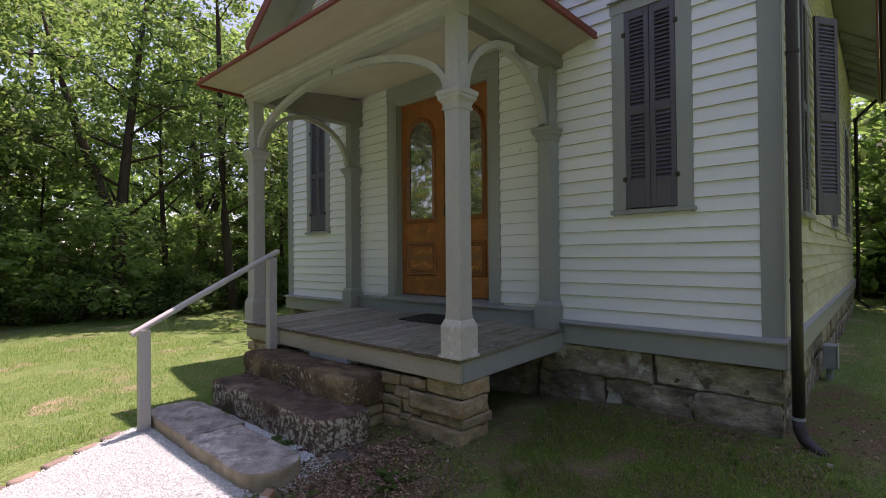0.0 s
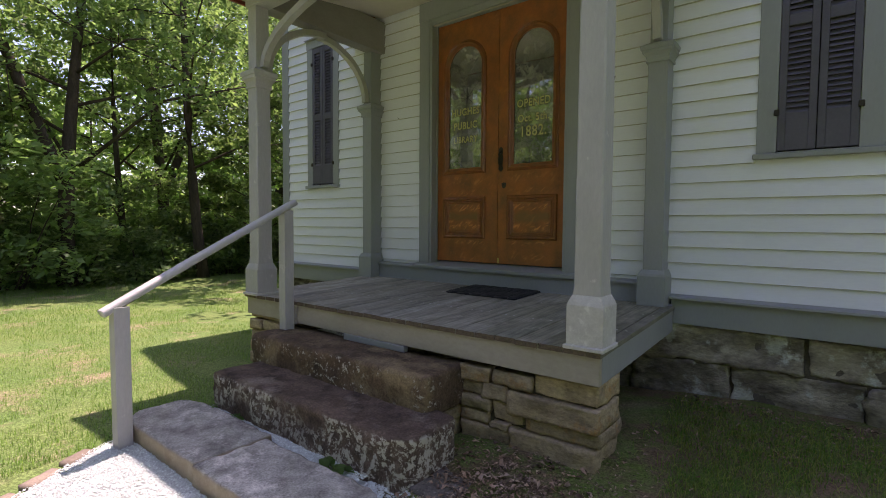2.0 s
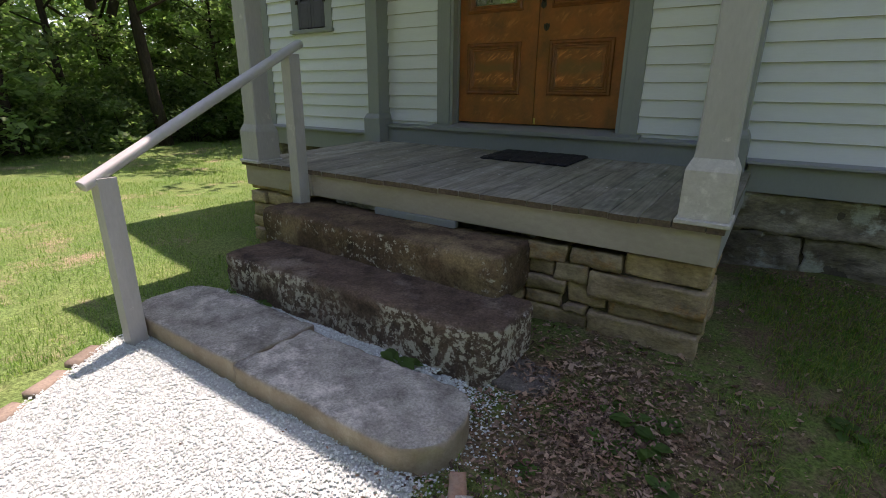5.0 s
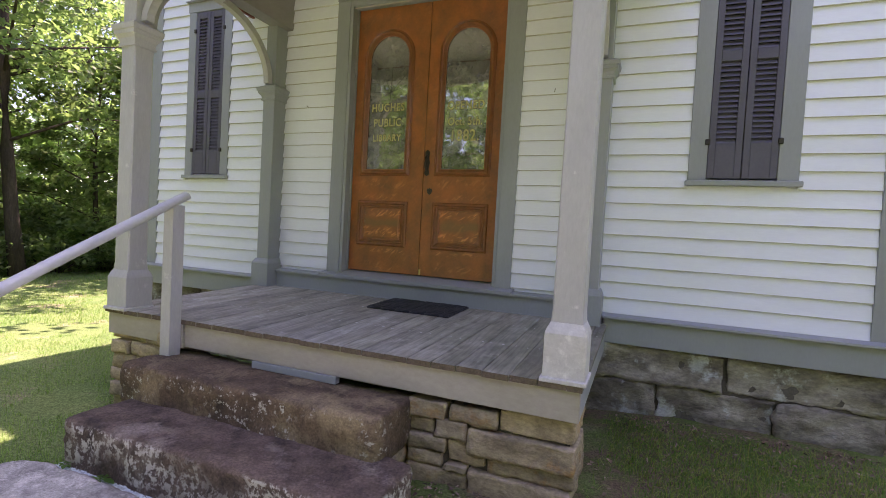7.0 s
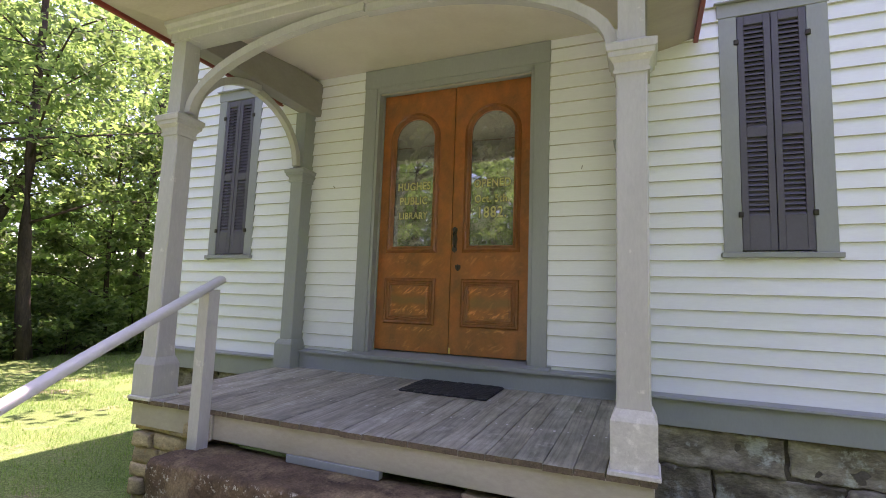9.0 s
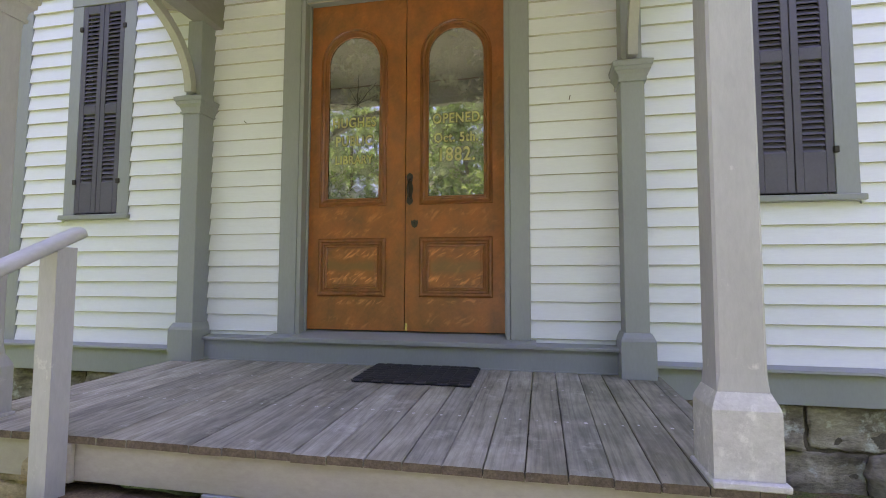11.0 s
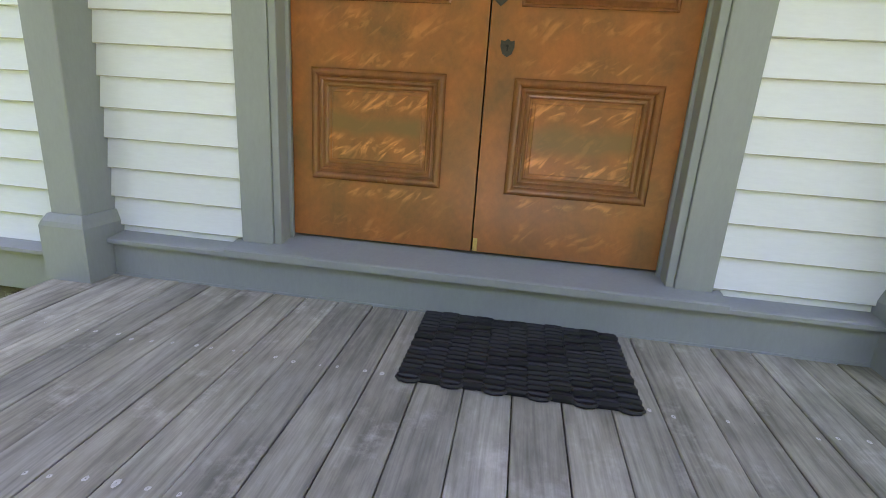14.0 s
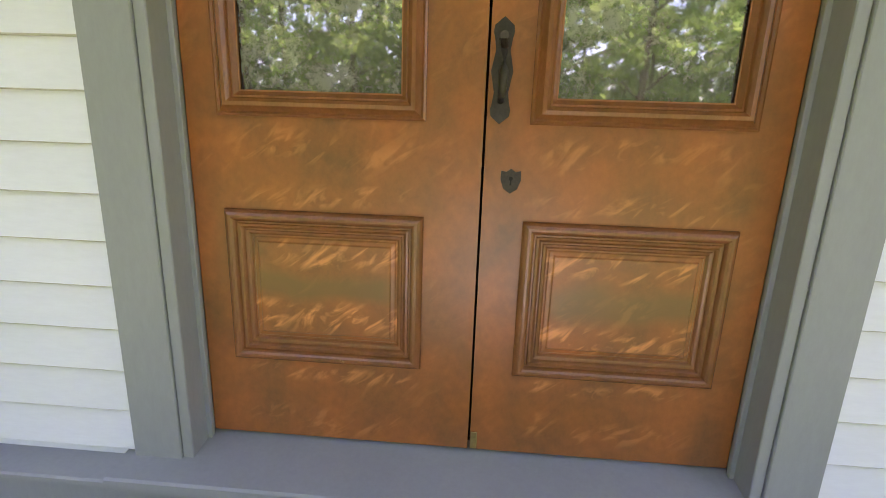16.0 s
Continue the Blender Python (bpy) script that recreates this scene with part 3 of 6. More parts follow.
def rough_stone(name, x0, x1, y0, y1, z0, z1, mat, parent, seed, amount=0.012, cell=0.04, round_edge=0.018, corners=()):
    """A rock-faced block: rounded, chipped edges and uneven split faces; corners rounds chosen upright edges (sx, sy, radius)."""
    h = Vector(((x1 - x0) / 2, (y1 - y0) / 2, (z1 - z0) / 2))
    c = Vector(((x1 + x0) / 2, (y1 + y0) / 2, (z1 + z0) / 2))
    k = [max(3, min(60, round(2 * a / cell))) for a in h]
    off = Vector((seed * 7.31, seed * 3.17, seed * 5.77))
    bm = bmesh.new()
    grid = {}

    def vert(i, j, m):
        if (i, j, m) not in grid:
            p = Vector((h.x * (2 * i / k[0] - 1), h.y * (2 * j / k[1] - 1), h.z * (2 * m / k[2] - 1)))
            w = p + off
            r = round_edge * (0.7 + 1.1 * abs(noise.noise(w * 11)))
            core = Vector([max(-a + min(r, a * 0.8), min(a - min(r, a * 0.8), v)) for a, v in zip(h, p)])
            d = p - core
            out = d.normalized()
            q = core + out * min(r, min(h) * 0.8)
            for sx, sy, rad in corners:
                ex, ey = sx * (h.x - rad), sy * (h.y - rad)
                if (q.x - ex) * sx > 0 and (q.y - ey) * sy > 0:
                    ln = math.hypot(q.x - ex, q.y - ey)
                    if ln > rad:
                        q.x, q.y = ex + (q.x - ex) * rad / ln, ey + (q.y - ey) * rad / ln
            rough = noise.noise(w * 4) + 0.6 * noise.noise(w * 11) + 0.35 * noise.noise(w * 27) - 0.5 * abs(noise.noise(w * 7 + off))
            grid[i, j, m] = bm.verts.new(c + q + out * amount * rough * (0.5 if abs(out.z) > 0.8 else 1.0))
        return grid[i, j, m]

    for axis in range(3):
        u, v = [a for a in range(3) if a != axis]
        for side in (0, k[axis]):
            for a in range(k[u]):
                for b in range(k[v]):
                    quad = []
                    for da, db in ((0, 0), (1, 0), (1, 1), (0, 1)):
                        at = [0, 0, 0]
                        at[axis], at[u], at[v] = side, a + da, b + db
                        quad.append(vert(*at))
                    bm.faces.new(quad)
    return part(name, bm, mat, parent, smooth=True)


def outline(x0, x1, y0, y1, radii, step=0.05):
    """Rounded rectangle, counter-clockwise; radii at (x0,y0), (x1,y0), (x1,y1), (x0,y1)."""
    pts = []
    for (cx, cy, sx, sy, a0), r in zip(((x0, y0, 1, 1, 180), (x1, y0, -1, 1, 270), (x1, y1, -1, -1, 0), (x0, y1, 1, -1, 90)), radii):
        for k in range(9):
            a = radians(a0 + 90 * k / 8)
            pts.append((cx + sx * r + r * math.cos(a), cy + sy * r + r * math.sin(a)))
    out = []
    for (ax, ay), (bx, by) in zip(pts, pts[1:] + pts[:1]):
        k = max(1, int(math.hypot(bx - ax, by - ay) / step))
        out += [(ax + (bx - ax) * i / k, ay + (by - ay) * i / k) for i in range(k)]
    return out


def slab(name, pts, z0, z1, mat, parent=None, seed=0, amount=0.012, edge=0.02, tilt=(0, 0)):
    """A worn stone slab with uneven rounded edges."""
    mx = sum(p[0] for p in pts) / len(pts)
    my = sum(p[1] for p in pts) / len(pts)
    off = Vector((seed * 3.7, seed * 9.1, seed))
    ys = [p[1] for p in pts]
    half = (max(ys) - min(ys)) / 2
    rings = []
    for inset, z in ((0.0, z0), (-0.004, (2 * z0 + z1) / 3), (0.0, (z0 + 2 * z1) / 3), (0.003, z1 - edge), (edge * 0.45, z1 - edge * 0.3), (edge * 1.3, z1), (half * 0.35, z1 + 0.003), (half * 0.7, z1 + 0.002), (half * 0.86, z1)):
        ring = []
        for x, y in pts:
            d = Vector((mx - x, my - y, 0))
            px = x + (1 if d.x > 0 else -1) * min(abs(d.x), inset)
            py = y + (1 if d.y > 0 else -1) * min(abs(d.y), inset)
            w = Vector((px, py, z + tilt[0] * (px - mx) + tilt[1] * (py - my)))
            nz = noise.noise_vector(w * 4 + off) * amount + noise.noise_vector(w * 14 + off) * amount * 0.5
            nz.z *= 0.5
            if inset > half * 0.3:
                nz.x = nz.y = 0.0
            ring.append(w + nz)
        rings.append(ring)
    bm = loft(rings, cap_first=True, cap_last=True)
    return part(name, bm, mat, parent, smooth=True)


def stuff_mesh(name, verts, faces, mat, label, category, parent=None):
    me = bpy.data.meshes.new(name)
    me.from_pydata(verts.tolist() if hasattr(verts, "tolist") else verts, [], faces.tolist() if hasattr(faces, "tolist") else faces)
    me.materials.append(mat)
    ob = new(name, me)
    return tagged(ob, label, category, "", "stuff")


def ground_z(x, y):
    """Height of the ground: level path, rising a little towards the house corner."""
    def ss(t):
        t = min(1.0, max(0.0, t))
        return t * t * (3 - 2 * t)
    rise = 0.22 * ss((x - 0.9) / 1.6) * ss((y + 3.4) / 2.6)
    rise += 0.10 * ss((x - 0.2) / 1.0) * ss((y + 2.9) / 0.9) * (1 - ss((x - 0.9) / 1.6))
    rise += 0.06 * ss((y + 4.3) / 1.1) * ss((2.6 - abs(x)) / 1.4) * ss((0.3 - y) / 1.0)
    rough = 0.012 * noise.noise(Vector((x * 1.7, y * 1.7, 0))) if abs(x) < 30 and abs(y) < 30 else 0
    far = math.hypot(x, y)
    roll = 0.25 * noise.noise(Vector((x * 0.06, y * 0.06, 3))) * ss((far - 7) / 15)
    return rise + rough + roll


def lichen_on_fronts(m):
    """Pale lichen that grows on the upright south faces of the step stones."""
    n, l = m.node_tree.nodes, m.node_tree.links
    b = n["Principled BSDF"]
    old = b.inputs["Base Color"].links[0].from_socket
    geo = n.new("ShaderNodeNewGeometry")
    sep = n.new("ShaderNodeSeparateXYZ")
    l.new(geo.outputs["Normal"], sep.inputs[0])
    side = n.new("ShaderNodeMapRange")
    side.inputs[1].default_value, side.inputs[2].default_value = 0.75, 0.35
    l.new(sep.outputs["Z"], side.inputs[0])
    a = n.new("ShaderNodeTexNoise")
    a.inputs["Scale"].default_value = 24.0
    a.inputs["Detail"].default_value = 9
    a.inputs["Roughness"].default_value = 0.74
    l.new(geo.outputs["Position"], a.inputs["Vector"])
    r = n.new("ShaderNodeMapRange")
    r.inputs[1].default_value, r.inputs[2].default_value = (0.50, 0.54) if m is STEP else (0.56, 0.60)
    l.new(a.outputs[0], r.inputs[0])
    area = n.new("ShaderNodeTexNoise")
    area.inputs["Scale"].default_value = 1.7
    area.inputs["Detail"].default_value = 3
    place = n.new("ShaderNodeMapping")
    place.inputs["Location"].default_value = (2.3, 0.4, 1.1) if m is STEP else (5.1, 2.2, 0.3)
    l.new(geo.outputs["Position"], place.inputs[0])
    l.new(place.outputs[0], area.inputs["Vector"])
    ar = n.new("ShaderNodeMapRange")
    ar.inputs[1].default_value, ar.inputs[2].default_value = (0.48, 0.58) if m is STEP else (0.42, 0.52)
    at = n.new("ShaderNodeSeparateXYZ")
    l.new(geo.outputs["Position"], at.inputs[0])
    east = n.new("ShaderNodeMapRange")
    east.inputs[1].default_value, east.inputs[2].default_value = 0.2, 0.95
    east.inputs[4].default_value = 0.13 if m is STEP else 0.0
    l.new(at.outputs["X"], east.inputs[0])
    denser = n.new("ShaderNodeMath")
    l.new(area.outputs[0], denser.inputs[0])
    l.new(east.outputs[0], denser.inputs[1])
    l.new(denser.outputs[0], ar.inputs[0])
    both = n.new("ShaderNodeMath")
    both.operation = 'MULTIPLY'
    l.new(r.outputs[0], both.inputs[0])
    l.new(ar.outputs[0], both.inputs[1])
    mul = n.new("ShaderNodeMath")
    mul.operation = 'MULTIPLY'
    l.new(side.outputs[0], mul.inputs[0])
    l.new(both.outputs[0], mul.inputs[1])
    mix = n.new("ShaderNodeMix")
    mix.data_type = 'RGBA'
    mix.inputs[7].default_value = (0.50, 0.47, 0.39, 1)
    l.new(mul.outputs[0], mix.inputs[0])
    l.new(old, mix.inputs[6])
    l.new(mix.outputs[2], b.inputs["Base Color"])


lichen_on_fronts(STEP)
lichen_on_fronts(STEP_TOP)


def buff_sides(m):
    """Sawn buff edges below the grey weathered top of the slab."""
    n, l = m.node_tree.nodes, m.node_tree.links
    b = n["Principled BSDF"]
    old = b.inputs["Base Color"].links[0].from_socket
    geo = n.new("ShaderNodeNewGeometry")
    sep = n.new("ShaderNodeSeparateXYZ")
    l.new(geo.outputs["Normal"], sep.inputs[0])
    side = n.new("ShaderNodeMapRange")
    side.inputs[1].default_value, side.inputs[2].default_value = 0.85, 0.45
    side.inputs[4].default_value = 0.75
    l.new(sep.outputs["Z"], side.inputs[0])
    t = n.new("ShaderNodeTexNoise")
    t.inputs["Scale"].default_value = 9
    t.inputs["Detail"].default_value = 7
    l.new(geo.outputs["Position"], t.inputs["Vector"])
    c = n.new("ShaderNodeMix")
    c.data_type = 'RGBA'
    c.inputs[6].default_value = (0.22, 0.15, 0.09, 1)
    c.inputs[7].default_value = (0.46, 0.38, 0.26, 1)
    l.new(t.outputs[0], c.inputs[0])
    mix = n.new("ShaderNodeMix")
    mix.data_type = 'RGBA'
    l.new(side.outputs[0], mix.inputs[0])
    l.new(old, mix.inputs[6])
    l.new(c.outputs[2], mix.inputs[7])
    l.new(mix.outputs[2], b.inputs["Base Color"])


buff_sides(SLAB)

# ---- ground ----
def build_ground():
    cs = sorted(set([round(-14 + 0.28 * i, 3) for i in range(101)] + [s * r for s in (-1, 1) for r in (15, 16.5, 18.5, 21, 24, 28, 33, 40, 50, 65, 90, 130, 200, 320)]))
    k = len(cs)
    verts = [(x, y + 1.0, ground_z(x, y + 1.0)) for y in cs for x in cs]
    faces = [(j * k + i, j * k + i + 1, (j + 1) * k + i + 1, (j + 1) * k + i) for j in range(k - 1) for i in range(k - 1)]
    me = bpy.data.meshes.new("ground")
    me.from_pydata(verts, [], faces)
    me.materials.append(GROUND)
    me.polygons.foreach_set("use_smooth", [True] * len(me.polygons))
    tagged(new("ground", me), "mown lawn of mixed grass with bare brown patches", "ground", "", "structure")


build_ground()


def build_path():
    """The gravel path leading to the steps."""
    def left(y):
        return -1.0 + 0.55 * min(1.0, max(0.0, (-3.3 - y) / 0.95)) + 0.05 * max(0, -4.25 - y)
    def right(y):
        return 0.93 + 0.14 * noise.noise(Vector((0, y * 3, 5))) + 0.25 * min(1.0, max(0.0, (-2.95 - y) / 0.5))
    rows = [-2.45 - 0.12 * i for i in range(90)]
    m = 16
    verts, faces = [], []
    for y in rows:
        a, b = left(y), right(y)
        if y > -3.25:
            a = -1.0
        lift = 0.035 if y > -2.85 else 0.0
        b = min(b, 0.84) if lift else b
        for i in range(m + 1):
            x = a + (b - a) * i / m
            verts.append((x, y, (max(0.0, ground_z(x, y)) + 0.018) + (lift + 0.012) * min(1.0, (m - i) / 4) - 0.012 + 0.006 * noise.noise(Vector((x * 9, y * 9, 0)))))
    for j in range(len(rows) - 1):
        for i in range(m):
            p = j * (m + 1) + i
            faces.append((p, p + 1, p + m + 2, p + m + 1))
    me = bpy.data.meshes.new("gravel_path")
    me.from_pydata(verts, [], faces)
    me.materials.append(GRAVEL)
    tagged(new("gravel_path", me), "pale crushed limestone gravel path leading to the steps", "path", "", "structure")
    rng = np.random.default_rng(4)
    n = 76000
    y = -2.5 - (rng.random(n) ** 1.35) * 4.2
    a = np.array([left(v) for v in y])
    b = np.array([right(v) for v in y])
    far = b + 0.40 * rng.random(n) ** 3
    x = a - 0.03 + (far - a + 0.03) * rng.random(n)
    g = np.array([ground_z(p, q) + 0.001 if p > e else max(0.0, ground_z(p, q)) + 0.018 + (0.035 if q > -2.85 and p < 0.75 else 0.0) for p, q, e in zip(x, y, b)])
    s = 0.0035 + 0.0055 * rng.random(n) ** 1.5
    corner = np.array([(1, 0, -0.15), (0, 1, -0.15), (-1, 0, -0.15), (0, -1, -0.15), (0.2, 0.1, 0.6)], float)
    tri = np.array([(0, 1, 4), (1, 2, 4), (2, 3, 4), (3, 0, 4)])
    v = corner[None] * s[:, None, None] * (0.65 + 0.7 * rng.random((n, 5, 1)))
    v[:, :, 0] *= (0.7 + 0.6 * rng.random(n))[:, None]
    ang = rng.random(n) * 6.28
    c, sn = np.cos(ang)[:, None], np.sin(ang)[:, None]
    v = np.stack([v[..., 0] * c - v[..., 1] * sn, v[..., 0] * sn + v[..., 1] * c, v[..., 2]], -1)
    v += np.stack([x, y, g + 0.003 + 0.004 * rng.random(n)], -1)[:, None]
    f = tri[None] + (np.arange(n) * 5)[:, None, None]
    stuff_mesh("gravel", v.reshape(-1, 3), f.reshape(-1, 3), PEBBLES, "loose pale limestone gravel stones on the path", "gravel")
    # edging bricks along the lawn side
    edging = thing("path_edging", "low edging of old bricks and stones beside the gravel path", "edging", kind="structure")
    yy = -3.36
    k = 0
    while yy > -7.5:
        ln = 0.19 + 0.04 * ((k * 37) % 5) / 5
        x = left(yy - ln / 2) - 0.05
        ob = rough_stone("edging_brick", -0.045, 0.045, -ln / 2, ln / 2, -0.06, 0.024, EDGING, None, k + 3, 0.006, 0.04, 0.008)
        ang = 28 if yy > -4.25 else 3
        ob.matrix_basis = pose(x, yy - ln / 2, ground_z(x, yy), 0, 0, ang)
        ob.parent = edging
        yy -= ln + 0.012
        k += 1


build_path()

# ---- house ----
XL, XR = -3.70, 3.66          # outer faces of the corner boards
YF = -0.075                   # face of the sheathing behind the clapboards
YB = 11.4
EAVE_X, EAVE_Z, SLOPE = 4.22, 5.46, 0.68
RIDGE_X = -0.02
PITCH, FIRST = 0.1293, 0.994


def roof_z(x):
    """Underside of the main roof."""
    return EAVE_Z + SLOPE * (EAVE_X - abs(x - RIDGE_X))


WIN_L = (-2.985, -2.545)
WIN_R = (2.425, 2.885)
WIN_Z = (2.10, 3.985)
DOOR_X = (-0.85, 0.81)
DOOR_Z = (1.06, 3.82)


def build_walls():
    """Timber walls with real openings for the door and the shuttered windows."""
    th = 0.16
    bm = bmesh.new()
    xs = [XL + 0.02, WIN_L[0], WIN_L[1], DOOR_X[0], DOOR_X[1], WIN_R[0], WIN_R[1], XR - 0.02]
    top = roof_z(XL)
    for i, (a, b) in enumerate(zip(xs, xs[1:])):
        if i in (1, 5):
            box(a, b, YF, YF + th, 0.76, WIN_Z[0], bm=bm)
            box(a, b, YF, YF + th, WIN_Z[1], top, bm=bm)
        elif i == 3:
            box(a, b, YF, YF + th, 0.76, DOOR_Z[0], bm=bm)
            box(a, b, YF, YF + th, DOOR_Z[1], top, bm=bm)
        else:
            box(a, b, YF, YF + th, 0.76, top, bm=bm)
    prism([(XL + 0.02, top), (XR - 0.02, top), (RIDGE_X, roof_z(RIDGE_X))], "y", YF, YF + th, bm)
    front = tagged(part("wall_front", bm, WHITE), "front wall of painted white wooden clapboards", "wall", "", "structure")
    bm = bmesh.new()
    wys = ((1.05, 1.70), (4.6, 5.5), (8.2, 9.1))
    ys = [YF + th] + [v for w in wys for v in w] + [YB]
    for i, (a, b) in enumerate(zip(ys, ys[1:])):
        if i % 2:
            box(XR - 0.18, XR - 0.02, a, b, 0.76, 2.10, bm=bm)
            box(XR - 0.18, XR - 0.02, a, b, 4.2, 5.75, bm=bm)
        else:
            box(XR - 0.18, XR - 0.02, a, b, 0.76, 5.75, bm=bm)
    right = tagged(part("wall_right", bm, ALGAE_SHADE), "side wall of painted white wooden clapboards with green algae", "wall", "", "structure")
    left = tagged(part("wall_left", box(XL + 0.02, XL + 0.18, YF + th, YB, 0.76, 5.75), WHITE), "side wall of painted white boards", "wall", "", "structure")
    tagged(part("wall_back", prism([(XL + 0.02, 0.76), (XR - 0.02, 0.76), (XR - 0.02, 5.75), (RIDGE_X, 8.2), (XL + 0.02, 5.75)], "y", YB, YB + th), WHITE), "back wall of painted white boards", "wall", "", "structure")
    # added floor and ceiling, black so that the room behind stays dark
    tagged(part("floor_inside", box(XL + 0.2, XR - 0.2, YF + th, YB, 1.0, 1.12), BLACK), "plain black floor standing in for the unlit room", "floor", "", "structure")
    tagged(part("ceiling_inside", box(XL + 0.2, XR - 0.2, YF + th, YB, 4.9, 4.98), BLACK), "plain black ceiling standing in for the unlit room", "ceiling", "", "structure")
    return front, right, wys


WALL_F, WALL_R, SIDE_WIN = build_walls()

BOARD_CACHE = {}


def clapboard(parent, axis, a, b, z, seed):
    """One bevelled weatherboard; its thick lower edge stands proud of the board below."""
    ln = round(b - a, 3)
    key = (axis, ln, seed % 2)
    if key not in BOARD_CACHE:
        d0, d1 = (0.027, 0.006) if seed % 2 else (0.0285, 0.006)
        prof = [(0.0, 0.0), (d0 - 0.004, 0.0), (d0, 0.0035), (d1, PITCH + 0.012), (0.0, PITCH + 0.012)]
        if axis == "x":
            bm = prism([(-p, q) for p, q in prof], "x", 0, ln)
        else:
            bm = prism([(p, q) for p, q in prof], "y", 0, ln)
        bmesh.ops.recalc_face_normals(bm, faces=bm.faces)
        me = bpy.data.meshes.new("clapboard")
        bm.to_mesh(me)
        bm.free()
        me.materials.append(WHITE if axis == "x" else ALGAE_SHADE)
        me.materials.append(EDGE_GRIME_SHADE)
        # down-facing edges take the grime and painted shadow-line colour
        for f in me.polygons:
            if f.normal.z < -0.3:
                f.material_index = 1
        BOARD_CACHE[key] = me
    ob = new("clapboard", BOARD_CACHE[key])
    ob.parent = parent
    wob = 0.0012 * math.sin(seed * 12.9)
    ob.location = (a, YF - 0.001, z + wob) if axis == "x" else (XR - 0.019, a, z + wob)


def build_clapboards():
    k = 0
    z = FIRST
    while z < 7.9:
        zt = z + PITCH
        lim = EAVE_X - (zt + 0.10 - EAVE_Z) / SLOPE
        lo, hi = max(XL + 0.155, RIDGE_X - lim), min(XR - 0.155, RIDGE_X + lim)
        cuts = []
        if zt > WIN_Z[0] - 0.05 and z < 4.11:
            cuts += [(-3.10, -2.43), (2.30, 3.02)]
        if z < 4.05:
            cuts += [(-1.0, 0.955)]
        cuts.sort()
        segs, p = [], lo
        for a, b in cuts:
            segs.append((p, a))
            p = b
        segs.append((p, hi))
        for a, b in segs:
            if b - a > 0.08:
                clapboard(WALL_F, "x", a, b, z, k)
                k += 1
        z += PITCH
    z = FIRST
    k = 0
    while z < 5.7:
        cuts = [(a - 0.13, b + 0.13) for a, b in SIDE_WIN] if 2.0 < z + PITCH and z < 4.3 else []
        p = YF + 0.14
        for a, b in cuts + [(YB - 0.1, None)]:
            clapboard(WALL_R, "y", p, a, z, k)
            k += 1
            p = b
        z += PITCH


def build_trim():
    """Corner boards, skirt with its cap, frieze under the rakes."""
    for name, x0, x1 in (("corner_board_left", XL, XL + 0.155), ("corner_board_right", XR - 0.155, XR)):
        zt = roof_z(x0 if x0 < 0 else x1) - 0.02
        c = tagged(part(name, box(x0, x1, YF - 0.032, YF + 0.01, 0.985, zt, 0.003), GREY), "grey painted wooden corner board", "trim", "", "structure")
    tagged(part("corner_board_side", box(XR - 0.03, XR + 0.006, YF + 0.012, YF + 0.14, 0.985, 5.7, 0.003), GREY), "grey painted wooden corner board", "trim", "", "structure")
    for name, a, b in (("skirt_left", XL - 0.02, -1.845), ("skirt_right", 1.76, XR + 0.02)):
        sk = tagged(part(name, box(a, b, YF - 0.075, YF + 0.02, 0.762, 0.965, 0.003), GREY), "grey painted skirt board above the stone foundation", "trim", "", "structure")
        part("cap", prism([(YF - 0.115, 0.966), (YF - 0.112, 0.982), (YF, 1.004), (YF, 0.966)], "x", a - 0.012, b + 0.004), GREY, sk)
    side = tagged(part("skirt_side", box(XR - 0.06, XR + 0.03, YF + 0.021, YB, 0.762, 0.965, 0.003), GREY), "grey painted skirt board with green algae", "trim", "", "structure")
    part("cap", prism([(XR, 0.966), (XR + 0.055, 0.966), (XR + 0.052, 0.982), (XR, 1.004)], "y", YF + 0.0, YB), GREY, side)
    sk = tagged(part("skirt_porch", box(-1.60, 1.53, YF - 0.09, YF + 0.015, 0.90, 1.060, 0.003), GREY), "grey painted board under the door sill", "trim", "", "structure")
    for a, b in ((-1.60, -1.03), (0.985, 1.53)):
        part("cap", prism([(YF - 0.118, 1.061), (YF - 0.118, 1.078), (YF - 0.112, 1.083), (YF, 1.098), (YF, 1.061)], "x", a, b), GREY, sk)


